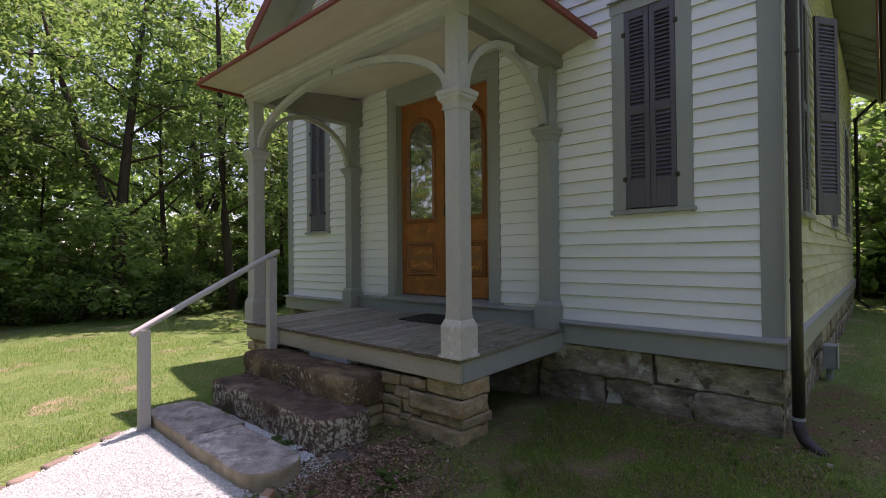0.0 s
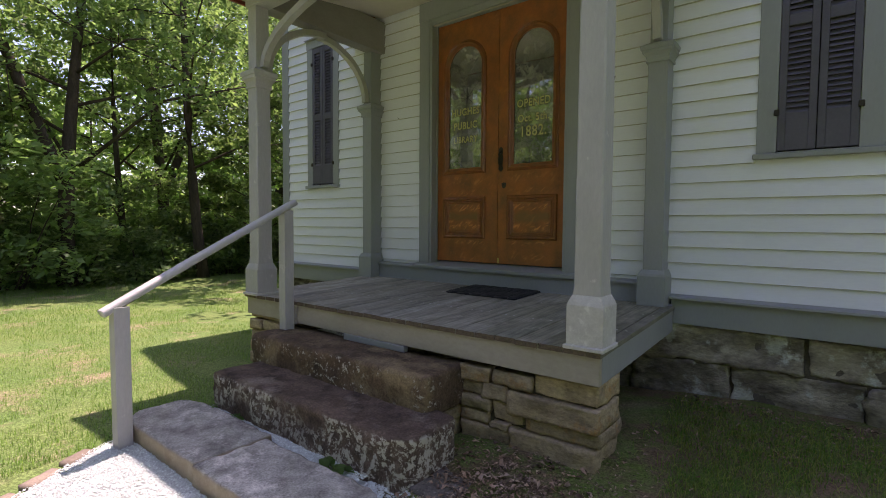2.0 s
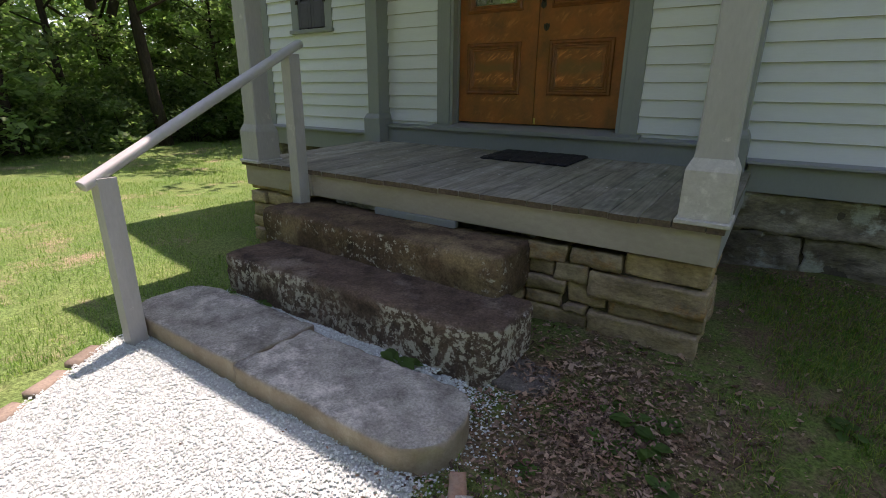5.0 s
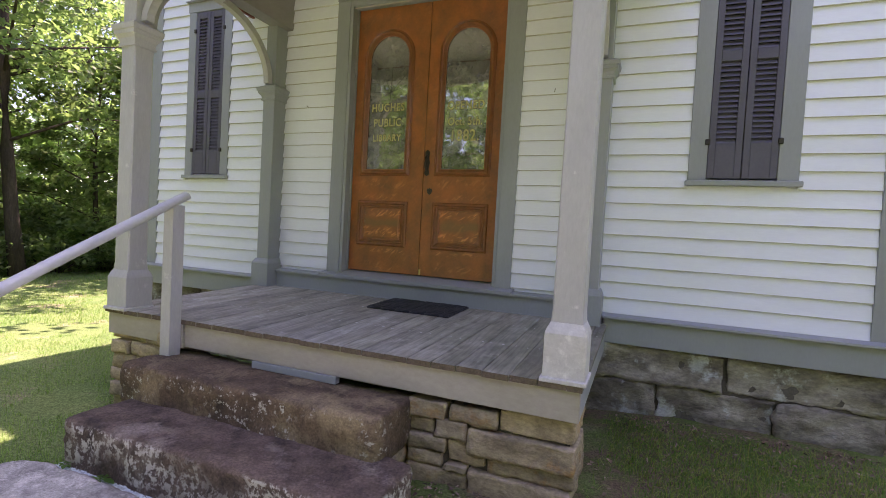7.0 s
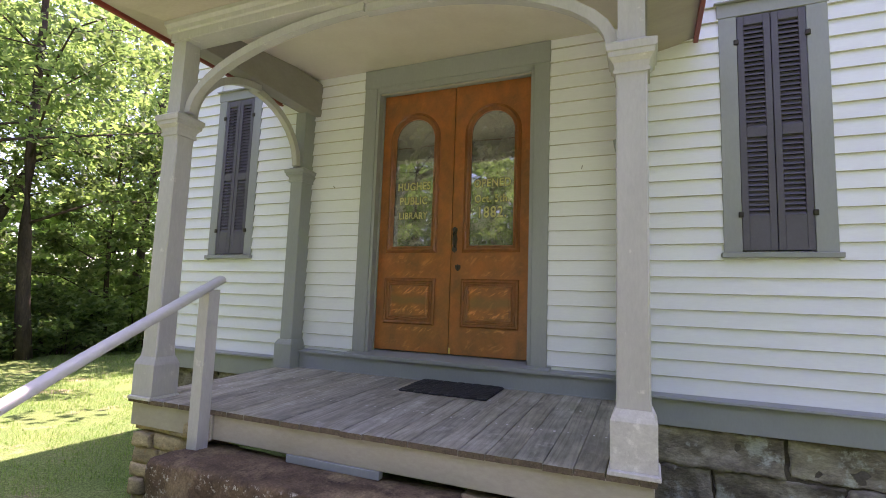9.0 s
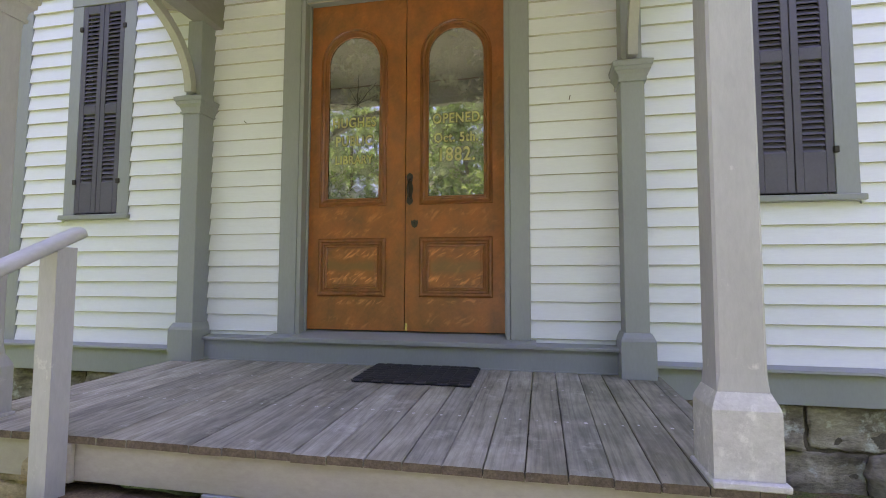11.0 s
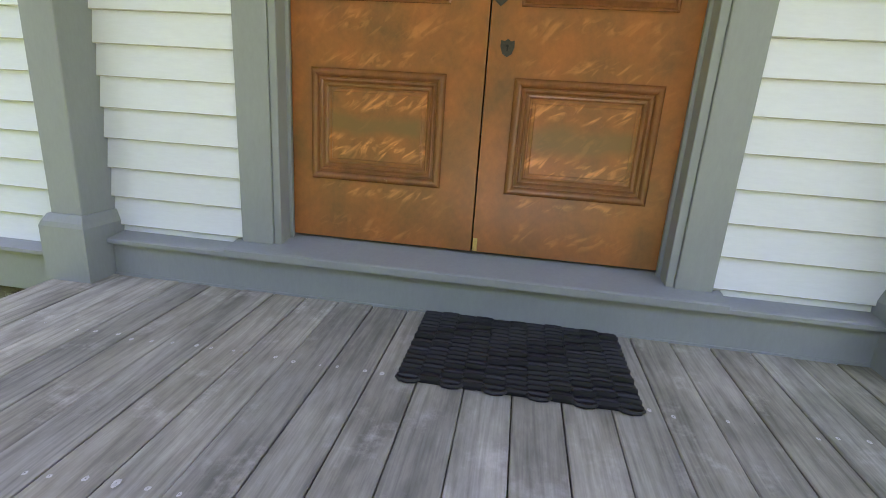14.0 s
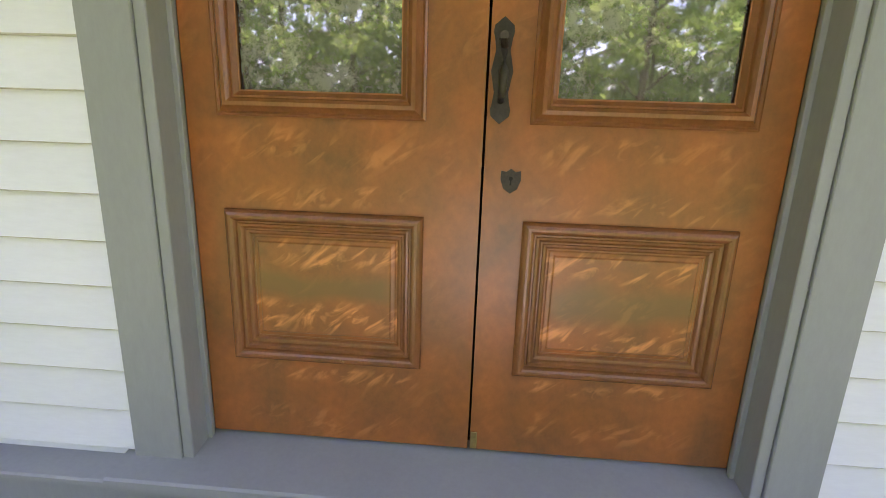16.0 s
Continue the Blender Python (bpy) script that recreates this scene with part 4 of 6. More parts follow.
def build_window(name, x0, x1, shutter_label):
    """Casing, sill and a black pane, painted for the unlit room, behind closed louvred shutters."""
    z0, z1 = WIN_Z
    win = thing(name, "window in a grey painted casing behind closed shutters", "window", kind="structure", at=(x0, YF, z0))
    yf = YF - 0.03
    cl, cr = (-3.10, -2.43) if x0 < 0 else (2.30, 3.02)
    part("side_casing", box(cl, x0, yf, YF + 0.012, z0 - 0.01, z1, 0.003), GREY, win)
    part("side_casing", box(x1, cr, yf, YF + 0.012, z0 - 0.01, z1, 0.003), GREY, win)
    part("head_casing", box(cl - 0.012, cr + 0.012, yf - 0.004, YF + 0.012, z1 + 0.001, z1 + 0.115, 0.003), GREY, win)
    part("drip_cap", prism([(YF - 0.065, z1 + 0.117), (YF - 0.062, z1 + 0.128), (YF, z1 + 0.142), (YF, z1 + 0.117)], "x", cl - 0.03, cr + 0.03), GREY, win)
    part("window_sill", box(cl - 0.018, cr + 0.022, YF - 0.062, YF + 0.012, z0 - 0.052, z0 - 0.012, 0.005), GREY, win)
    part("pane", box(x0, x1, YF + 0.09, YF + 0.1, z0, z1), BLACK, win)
    w = (x1 - x0) / 2
    slat_me = None
    for k in range(2):
        a = x0 + k * w + 0.003
        b = x0 + (k + 1) * w - 0.003
        sh = thing("shutter", shutter_label, "shutter", "closed window shutters", at=((a + b) / 2, YF - 0.02, z0))
        y0, y1 = YF - 0.028, YF + 0.004
        st = 0.046
        zs0, zs1 = z0 + 0.006, z1 - 0.006
        part("stile", box(a, a + st, y0, y1, zs0, zs1, 0.003), SHUTTER, sh)
        part("stile", box(b - st, b, y0, y1, zs0, zs1, 0.003), SHUTTER, sh)
        part("top_rail", box(a + st, b - st, y0, y1, zs1 - 0.075, zs1, 0.003), SHUTTER, sh)
        part("middle_rail", box(a + st, b - st, y0, y1, 2.985, 3.065, 0.003), SHUTTER, sh)
        part("bottom_rail", box(a + st, b - st, y0, y1, zs0, zs0 + 0.265, 0.003), SHUTTER, sh)
        ln = b - a - 2 * st
        if slat_me is None:
            bm = prism([(-0.016, -0.02), (-0.011, -0.022), (0.016, 0.018), (0.011, 0.02)], "x", -ln / 2 + 0.001, ln / 2 - 0.001)
            bmesh.ops.recalc_face_normals(bm, faces=bm.faces)
            slat_me = bpy.data.meshes.new("slat")
            bm.to_mesh(slat_me)
            bm.free()
            slat_me.materials.append(SHUTTER)
        for lo, hi in ((zs0 + 0.265, 2.985), (3.065, zs1 - 0.075)):
            n = int((hi - lo) / 0.037)
            for i in range(n):
                ob = new("slat", slat_me)
                ob.parent = sh
                ob.matrix_parent_inverse = sh.matrix_basis.inverted()
                ob.location = ((a + b) / 2, YF - 0.012, lo + (i + 0.5) * (hi - lo) / n)
        hx = a - 0.008 if k == 0 else b + 0.008
        for hz in (z0 + 0.28, z1 - 0.22):
            part("hinge", box(hx - 0.017, hx + 0.017, y0 - 0.016, y0 + 0.004, hz - 0.022, hz + 0.022, 0.005), IRON, sh, "dark iron hinge")


def build_side_windows():
    """Windows of the side wall, the first closed, the next with its shutters swung out."""
    for i, (a, b) in enumerate(SIDE_WIN):
        win = thing("window_side", "tall window in a grey casing on the side wall", "window", "side windows", "structure", at=(XR, a, 2.1))
        part("side_casing", box(XR - 0.03, XR + 0.012, a - 0.13, a, 2.06, 4.2, 0.003), GREY, win)
        part("side_casing", box(XR - 0.03, XR + 0.012, b, b + 0.13, 2.06, 4.2, 0.003), GREY, win)
        part("head_casing", box(XR - 0.03, XR + 0.02, a - 0.14, b + 0.14, 4.2, 4.33, 0.003), GREY, win)
        part("window_sill", box(XR - 0.03, XR + 0.05, a - 0.15, b + 0.15, 2.02, 2.06, 0.004), GREY, win)
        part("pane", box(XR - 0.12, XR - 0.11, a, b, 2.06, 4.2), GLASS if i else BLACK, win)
        w = (b - a) / 2
        for k in range(2):
            sh = thing("shutter", "dark louvred shutter swung open from the wall" if (i, k) == (0, 1) else "dark louvred shutter closed over the window", "shutter", "side window shutters", at=(XR + 0.02, a, 2.1))
            bmf = bmesh.new()
            for p, q, r, s in ((0, 0.05, 0, 2.12), (w - 0.055, w - 0.005, 0, 2.12), (0.05, w - 0.055, 0, 0.22), (0.05, w - 0.055, 1.0, 1.08), (0.05, w - 0.055, 2.04, 2.12)):
                box(p, q, 0, 0.032, r, s, 0.003, bmf)
            frame_ob = part("frame", bmf, SHUTTER, None)
            bms = bmesh.new()
            for lo, hi in ((0.22, 1.0), (1.08, 2.04)):
                n = int((hi - lo) / 0.04)
                for j in range(n):
                    c = lo + (j + 0.5) * (hi - lo) / n
                    prism([(0.0, c - 0.028), (0.006, c - 0.03), (0.032, c + 0.022), (0.026, c + 0.024)], "x", 0.05, w - 0.055, bms)
            slats = part("louvres", bms, SHUTTER, None)
            if i == 0 and k == 1:
                m = pose(XR + 0.075, b + 0.06, 2.07, 0, 0, 58)
            else:
                m = pose(XR + 0.032, a + k * w + 0.003, 2.07, 0, 0, 90)
            for ob in (frame_ob, slats):
                ob.matrix_basis = sh.matrix_basis.inverted() @ m
                ob.parent = sh


def build_main_roof():
    roof = thing("main_roof", "steep red metal gable roof with red painted edges", "roof", kind="structure", at=(RIDGE_X, 5, 8))
    y0, y1 = -0.62, YB + 0.6
    zr = roof_z(RIDGE_X)
    for s in (-1, 1):
        ex = RIDGE_X + s * EAVE_X
        part("roof_slope", prism([(RIDGE_X, zr + 0.03), (ex, EAVE_Z + 0.03), (ex, EAVE_Z + 0.13), (RIDGE_X, zr + 0.15)], "y", y0 + 0.03, y1), RED, roof)
        part("soffit", prism([(RIDGE_X, zr), (ex, EAVE_Z), (ex, EAVE_Z + 0.026), (RIDGE_X, zr + 0.026)], "y", y0 + 0.03, y1), GREY, roof, "grey painted roof soffit")
        part("rake_board", prism([(RIDGE_X, zr - 0.05), (ex, EAVE_Z - 0.05), (ex + s * 0.03, EAVE_Z + 0.14), (RIDGE_X, zr + 0.17)], "y", y0, y0 + 0.028), RED, roof, "red painted rake board")
        part("frieze", prism([(RIDGE_X, zr - 0.46), (ex - s * 0.5, EAVE_Z + 0.5 * SLOPE - 0.46), (ex - s * 0.5, EAVE_Z + 0.5 * SLOPE - 0.004), (RIDGE_X, zr - 0.004)], "y", YF - 0.05, YF - 0.006), GREY, roof, "grey frieze board under the rake")
        part("eave_fascia", box(*sorted((ex, ex + s * 0.025)), y0 + 0.03, y1, EAVE_Z - 0.06, EAVE_Z + 0.13), RED, roof, "red painted eave board")
        for j in range(7):
            ry = 7.0 + 0.66 * j
            wx = RIDGE_X + s * (EAVE_X - 0.52)
            part("rafter_tail", prism([(wx, roof_z(wx) - 0.13), (ex - s * 0.03, EAVE_Z - 0.10), (ex - s * 0.03, EAVE_Z - 0.002), (wx, roof_z(wx) - 0.002)], "y", ry, ry + 0.06), GREY, roof)
        part("gutter", prism([(ex + s * 0.027, EAVE_Z + 0.1), (ex + s * 0.03, EAVE_Z + 0.03), (ex + s * 0.07, EAVE_Z + 0.0), (ex + s * 0.12, EAVE_Z + 0.03), (ex + s * 0.13, EAVE_Z + 0.1)], "y", y0 + 0.05, y1), BROWN, roof, "brown metal gutter")


def build_foundation():
    f = thing("foundation", "rough dressed sandstone foundation with pale lichen stains", "foundation", kind="structure", at=(0, YF, 0.2))
    zt = 0.758
    zm = 0.47
    k = 0
    for a, b, z0, z1 in ((-3.66, -2.78, zm, zt), (-2.78, -1.9, zm, zt), (-1.9, -0.7, zm, zt), (-0.7, 0.6, zm, zt), (0.6, 1.5, zm, zt), (1.5, 2.66, zm, zt), (2.66, 3.635, zm, zt),
                         (-3.64, -2.3, -0.15, zm), (-2.3, -0.9, -0.15, zm), (-0.9, 0.3, -0.15, zm), (0.3, 1.45, -0.1, zm), (1.45, 2.19, -0.05, zm), (2.19, 3.0, 0.0, zm), (3.0, 3.63, 0.0, zm)):
        rough_stone("foundation_stone", a + 0.006, b - 0.006, YF - 0.018 - 0.012 * ((k * 7) % 3), YF + 0.3, z0 + 0.002, z1 - 0.002, FOUND, f, k, 0.042, 0.030, 0.006)
        k += 1
    y = YF + 0.31
    row = 0
    for z0, z1, ln in ((zm, zt, 1.25), (-0.1, zm, 1.0)):
        y = YF + 0.31
        while y < YB:
            rough_stone("foundation_stone", XR - 0.32, XR - 0.01 + 0.012 * (k % 3), y + 0.006, min(YB, y + ln) - 0.006, z0 + 0.005, z1 - 0.005, FOUND, f, k, 0.016, 0.09, 0.016)
            y += ln
            k += 1
    part("mortar_core", box(XL + 0.08, XR - 0.026, YF + 0.014, YB, -0.2, 0.757), MORTAR, f)


# ---- porch ----
DECK_F, DECK_B = -1.832, -0.168
DX0, DX1 = -1.80, 1.79


def deck_z(y):
    return 0.860 + 0.048 * (y - DECK_F) / (DECK_B - DECK_F)


def build_porch_floor():
    fl = thing("porch_floor", "porch floor of weathered unpainted grey planks", "porch floor", kind="structure", at=(0, -1, 0.86))
    edges = [DX0] + [v for v in [-0.081 + 0.1495 * k for k in range(-12, 14)] if DX0 + 0.05 < v < DX1 - 0.05] + [DX1]
    for i, (a, b) in enumerate(zip(edges, edges[1:])):
        g = 0.0013 + 0.0005 * ((i * 13) % 4)
        yf = DECK_F - 0.006 * ((i * 7) % 4) / 3
        dz = 0.0016 * math.sin(i * 2.3)
        prof = [(a + g, -0.032), (b - g, -0.032), (b - g, -0.003), (b - g - 0.004, 0.0), (a + g + 0.004, 0.0), (a + g, -0.003)]
        bm = loft([[(px, y, deck_z(y) + pz + dz) for px, pz in prof] for y in (yf, yf + 0.004, DECK_B)], cap_first=True, cap_last=True)
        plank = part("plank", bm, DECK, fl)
        plank.data.materials.append(END_GRAIN)
        for f in plank.data.polygons:
            if f.normal.y < -0.7:
                f.material_index = 1
    zb = 0.828
    part("front_fascia", box(DX0 + 0.02, DX1 - 0.012, DECK_F + 0.022, DECK_F + 0.062, zb - 0.165, zb, 0.003), FASCIA, fl, "olive grey painted front beam")
    for s, x in ((-1, DX0 + 0.02), (1, DX1 - 0.052)):
        part("side_fascia", prism([(DECK_F + 0.064, zb - 0.163), (DECK_B, zb - 0.13), (DECK_B, zb + 0.044), (DECK_F + 0.064, zb)], "x", x, x + 0.04), GREY, fl)
    part("block", box(-0.33, 0.335, DECK_F + 0.012, DECK_F + 0.06, 0.615, zb - 0.166, 0.003), GREY, fl, "grey painted board under the beam")
    for x in (-1.2, -0.4, 0.4, 1.2):
        part("joist", box(x, x + 0.05, DECK_F + 0.066, DECK_B, 0.66, 0.822), DECK, fl)
    # pale worn halos round the nails, with the dark heads in them
    halo, heads = bmesh.new(), bmesh.new()
    rng = random.Random(5)

    def disc(bm, x, y, rx, ry, lift):
        bm.faces.new([bm.verts.new((x + rng.uniform(0.75, 1.15) * rx * math.cos(t * 0.6283), y + rng.uniform(0.75, 1.15) * ry * math.sin(t * 0.6283), deck_z(y) + lift)) for t in range(10)])

    for a, b in zip(edges, edges[1:]):
        for yy, size in ((-1.245, 1.0), (-0.665, 0.55), (-1.79, 0.0)):
            row = yy + rng.uniform(-0.012, 0.012)
            for px in (a + 0.034, b - 0.034):
                px, cy = px + rng.uniform(-0.008, 0.008), row + rng.uniform(-0.006, 0.006)
                if size and rng.random() < 0.35 + 0.6 * size:
                    r = rng.uniform(0.005, 0.0105) * (0.6 + 0.4 * size)
                    disc(halo, px, cy, r, r * rng.uniform(1.1, 1.7), 0.0030)
                disc(heads, px, cy, 0.0016, 0.0016, 0.0036)
    tagged(part("nail_spots", halo, NAIL, fl), "pale worn spots round the deck nails", kind="stuff")
    tagged(part("nail_heads", heads, IRON, fl), "small dark nail heads in the planks", kind="stuff")
    cap = tagged(part("deck_flashing", box(-1.86, 1.77, DECK_B - 0.004, DECK_B + 0.004, 0.905, 0.917), GREY), "grey painted strip where the deck meets the wall", "trim", "", "structure")


def stack_levels(z0, z1, h):
    """Moulded capital: widening fillets and coves."""
    d = z1 - z0
    return [(z0, h), (z0, h + 0.010), (z0 + 0.10 * d, h + 0.012), (z0 + 0.12 * d, h + 0.004), (z0 + 0.30 * d, h + 0.012), (z0 + 0.42 * d, h + 0.028), (z0 + 0.44 * d, h + 0.034), (z0 + 0.58 * d, h + 0.036), (z0 + 0.60 * d, h + 0.044), (z0 + 0.80 * d, h + 0.048), (z0 + 0.82 * d, h + 0.042), (z1, h - 0.01)]


def arch_bracket(name, start, inward, reach, rise, parent, thick=0.062, wide=0.062):
    """A curved strut that springs from a post and sweeps up to the beam."""
    sx, sy, sz = start
    ix, iy = inward
    rings = []
    for i in range(13):
        a = radians(90 * i / 12)
        u, w = reach * (1 - math.cos(a)), rise * math.sin(a)
        nu, nw = math.cos(a) / reach, -math.sin(a) / rise
        ln = math.hypot(nu, nw)
        nu, nw = nu / ln * -1, nw / ln * -1
        ring = []
        for ou, side in ((0, -1), (0, 1), (1, 1), (1, -1)):
            uu, ww = u + nu * -thick * ou, w + nw * -thick * ou
            ring.append((sx + ix * uu + iy * side * wide / 2, sy + iy * uu + ix * side * wide / 2, sz + ww))
        rings.append(ring)
    return part(name, loft(rings, cap_first=True, cap_last=True), COLUMN, parent)


COLS = ((-1.655, -1.735), (1.688, -1.710))
PILS = ((-1.71, -0.19), (1.635, -0.19))
BEAM_Z = 3.62
SIDE_Z = 3.63


def build_columns():
    for cx, cy in COLS:
        z = deck_z(cy) - 0.004
        s = 1 if cx < 0 else -1
        c = thing("porch_column", "square grey painted wooden porch column with worn peeling paint", "column", "porch columns", "structure", at=(cx, cy, z))
        part("base_plate", box(cx - 0.118, cx + 0.118, cy - 0.128, cy + 0.118, z - 0.004, z + 0.02, 0.004), PEEL, c, "peeling base board")
        part("plinth", square_stack(cx, cy, [(z + 0.02, 0.106), (z + 0.245, 0.106), (z + 0.262, 0.1), (z + 0.30, 0.083)]), PEEL if cx > 0 else COLUMN, c)
        part("shaft", loft([[(cx - h + ch, cy - h, zz), (cx + h - ch, cy - h, zz), (cx + h, cy - h + ch, zz), (cx + h, cy + h - ch, zz), (cx + h - ch, cy + h, zz), (cx - h + ch, cy + h, zz), (cx - h, cy + h - ch, zz), (cx - h, cy - h + ch, zz)] for zz, h, ch in ((z + 0.299, 0.082, 0.002), (z + 0.36, 0.079, 0.010), (2.80, 0.076, 0.010), (2.86, 0.077, 0.002))], cap_first=True, cap_last=True), COLUMN, c)
        part("capital", square_stack(cx, cy, stack_levels(2.85, 3.04, 0.078)), COLUMN, c, "moulded capital")
        part("upper_post", square_stack(cx, cy, [(3.038, 0.068), (BEAM_Z + 0.01, 0.066)]), COLUMN, c)
        arch_bracket("bracket", (cx + s * 0.066, cy, 3.045), (s, 0), 1.605, BEAM_Z - 3.045, c)
        arch_bracket("bracket", (cx, cy + 0.066, 3.045), (0, 1), 0.73, SIDE_Z - 3.045, c)
    for cx, cy in PILS:
        p = thing("pilaster", "grey painted wooden pilaster against the clapboards", "pilaster", "porch pilasters", "structure", at=(cx, cy, 0.905))
        part("plinth", loft([[(cx - h, cy - d, zz), (cx + h, cy - d, zz), (cx + h, YF, zz), (cx - h, YF, zz)] for zz, h, d in ((0.906, 0.108, 0.112), (1.145, 0.108, 0.112), (1.165, 0.10, 0.105), (1.195, 0.085, 0.085))], cap_first=True, cap_last=True), GREY, p)
        part("shaft", box(cx - 0.076, cx + 0.076, cy - 0.076, YF, 1.19, 2.88, 0.004), GREY, p)
        part("capital", loft([[(cx - h, cy - h, zz), (cx + h, cy - h, zz), (cx + h, YF, zz), (cx - h, YF, zz)] for zz, h in stack_levels(2.86, 3.02, 0.08)], cap_first=True, cap_last=True), GREY, p, "moulded capital")
        part("upper_post", box(cx - 0.066, cx + 0.066, cy - 0.066, YF, 3.018, SIDE_Z + 0.01, 0.003), GREY, p)
        arch_bracket("bracket", (cx, cy - 0.066, 3.025), (0, -1), 0.73, SIDE_Z - 3.025, p)


def build_porch_roof():
    r = thing("porch_roof", "low hipped porch roof with red metal edges and pale soffits", "porch roof", kind="structure", at=(0, -1, 3.8))
    x0, x1 = COLS[0][0], COLS[1][0]
    yc = COLS[0][1]
    part("front_beam", box(x0 - 0.085, x1 + 0.085, yc - 0.085, yc + 0.085, BEAM_Z, 3.80, 0.004), COLUMN, r)
    part("beam_moulding", prism([(yc - 0.086, 3.69), (yc - 0.10, 3.70), (yc - 0.105, 3.73), (yc - 0.13, 3.75), (yc - 0.13, 3.78), (yc - 0.086, 3.78)], "x", x0 - 0.12, x1 + 0.12), COLUMN, r)
    for x in (x0, x1):
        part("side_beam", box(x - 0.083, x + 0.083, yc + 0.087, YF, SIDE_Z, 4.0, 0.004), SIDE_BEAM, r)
    part("ceiling", prism([(yc + 0.04, 3.83), (YF, 4.065), (YF, 4.085), (yc + 0.04, 3.85)], "x", x0 + 0.02, x1 - 0.02), CEIL, r, "cream painted ceiling")
    ex0, ex1, ey = -2.12, 2.12, -2.24
    ez = 3.86
    yw = YF - 0.002
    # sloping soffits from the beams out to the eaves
    part("soffit", loft([[(ex0, ey, ez), (ex1, ey, ez), (ex1, yw, ez), (ex0, yw, ez)], [(x0 - 0.08, yc - 0.08, 3.775), (x1 + 0.08, yc - 0.08, 3.775), (x1 + 0.08, yw, 3.775), (x0 - 0.08, yw, 3.775)], ], ring_closed=True), SOFFIT, r, "grey painted soffit boards, roof bounce in the colour")
    part("roof_surface", loft([[(ex0 - 0.03, ey - 0.03, ez + 0.03), (ex1 + 0.03, ey - 0.03, ez + 0.03), (ex1 + 0.03, yw, ez + 0.03), (ex0 - 0.03, yw, ez + 0.03)], [(ex0 + 1.0, -0.55, 4.42), (ex1 - 1.0, -0.55, 4.42), (ex1 - 1.0, yw, 4.42), (ex0 + 1.0, yw, 4.42)]], cap_first=False, cap_last=True), RED, r)
    # overlapping metal caps up the two hips
    for sx in (-1, 1):
        a = Vector((sx * (ex1 + 0.03), ey - 0.03, ez + 0.03))
        b = Vector((sx * (ex1 - 1.0), -0.55, 4.42))
        for i in range(9):
            p, q = a.lerp(b, i / 9), a.lerp(b, (i + 1.15) / 9)
            wx, wy = Vector((sx * -0.11, 0, 0)), Vector((0, 0.13, 0))
            up = Vector((0, 0, 1))
            part("hip_cap", loft([[p + up * 0.045, p + wx + up * 0.03, p + wx + up * -0.01, p + wy + up * -0.01, p + wy + up * 0.03], [q + up * 0.02, q + wx + up * 0.005, q + wx + up * -0.03, q + wy + up * -0.03, q + wy + up * 0.005]], cap_first=True, cap_last=True), RED, r)
    part("eave_edge", box(ex0 - 0.035, ex1 + 0.035, ey - 0.035, ey, ez - 0.012, ez + 0.03, 0.004), RED, r, "red painted metal eave edge")
    for a, b in ((ex0 - 0.035, ex0), (ex1, ex1 + 0.035)):
        part("eave_edge", box(a, b, ey, yw, ez - 0.035, ez + 0.03, 0.004), RED, r, "red painted metal eave edge")


# ---- door ----
def arch_path(x0, x1, z0, zs, ztop, inset, square=False, n=20):
    """A closed outline: straight sides up to zs, then an arch (or a square head) up to ztop."""
    cx, hw = (x0 + x1) / 2, (x1 - x0) / 2 - inset
    hz = ztop - zs - inset
    pts = [(cx - hw, z0 + inset), (cx + hw, z0 + inset)]
    for i in range(n + 1):
        a = math.pi * i / n
        c, s = math.cos(a), math.sin(a)
        m = max(abs(c), abs(s)) if square else 1.0
        pts.append((cx + hw * c / m, zs + hz * s / m))
    return pts


def framed(profile, args, square=False, cap=False):
    """Lofts rings along profile points (inset, y) of an arch_path."""
    return loft([[(x, y, z) for x, z in arch_path(*args, d, square)] for d, y in profile], cap_last=cap)


def text_mesh(name, body, size, at, mat, parent, bold=0.0022, label="faded gold lettering"):
    cu = bpy.data.curves.new(name, 'FONT')
    cu.body = body
    cu.size = size
    cu.offset = bold
    cu.space_character = 1.12
    cu.align_x = 'CENTER'
    cu.fill_mode = 'FRONT'
    tmp = bpy.data.objects.new(name, cu)
    scene.collection.objects.link(tmp)
    dg = bpy.context.evaluated_depsgraph_get()
    me = bpy.data.meshes.new_from_object(tmp.evaluated_get(dg))
    bpy.data.objects.remove(tmp)
    me.transform(pose(*at, 90, 0, 0) @ Matrix.Diagonal((1.0, 1.22, 1.0, 1.0)))
    me.materials.clear()
    me.materials.append(mat)
    return link_mesh(name, me, mat, parent, label)


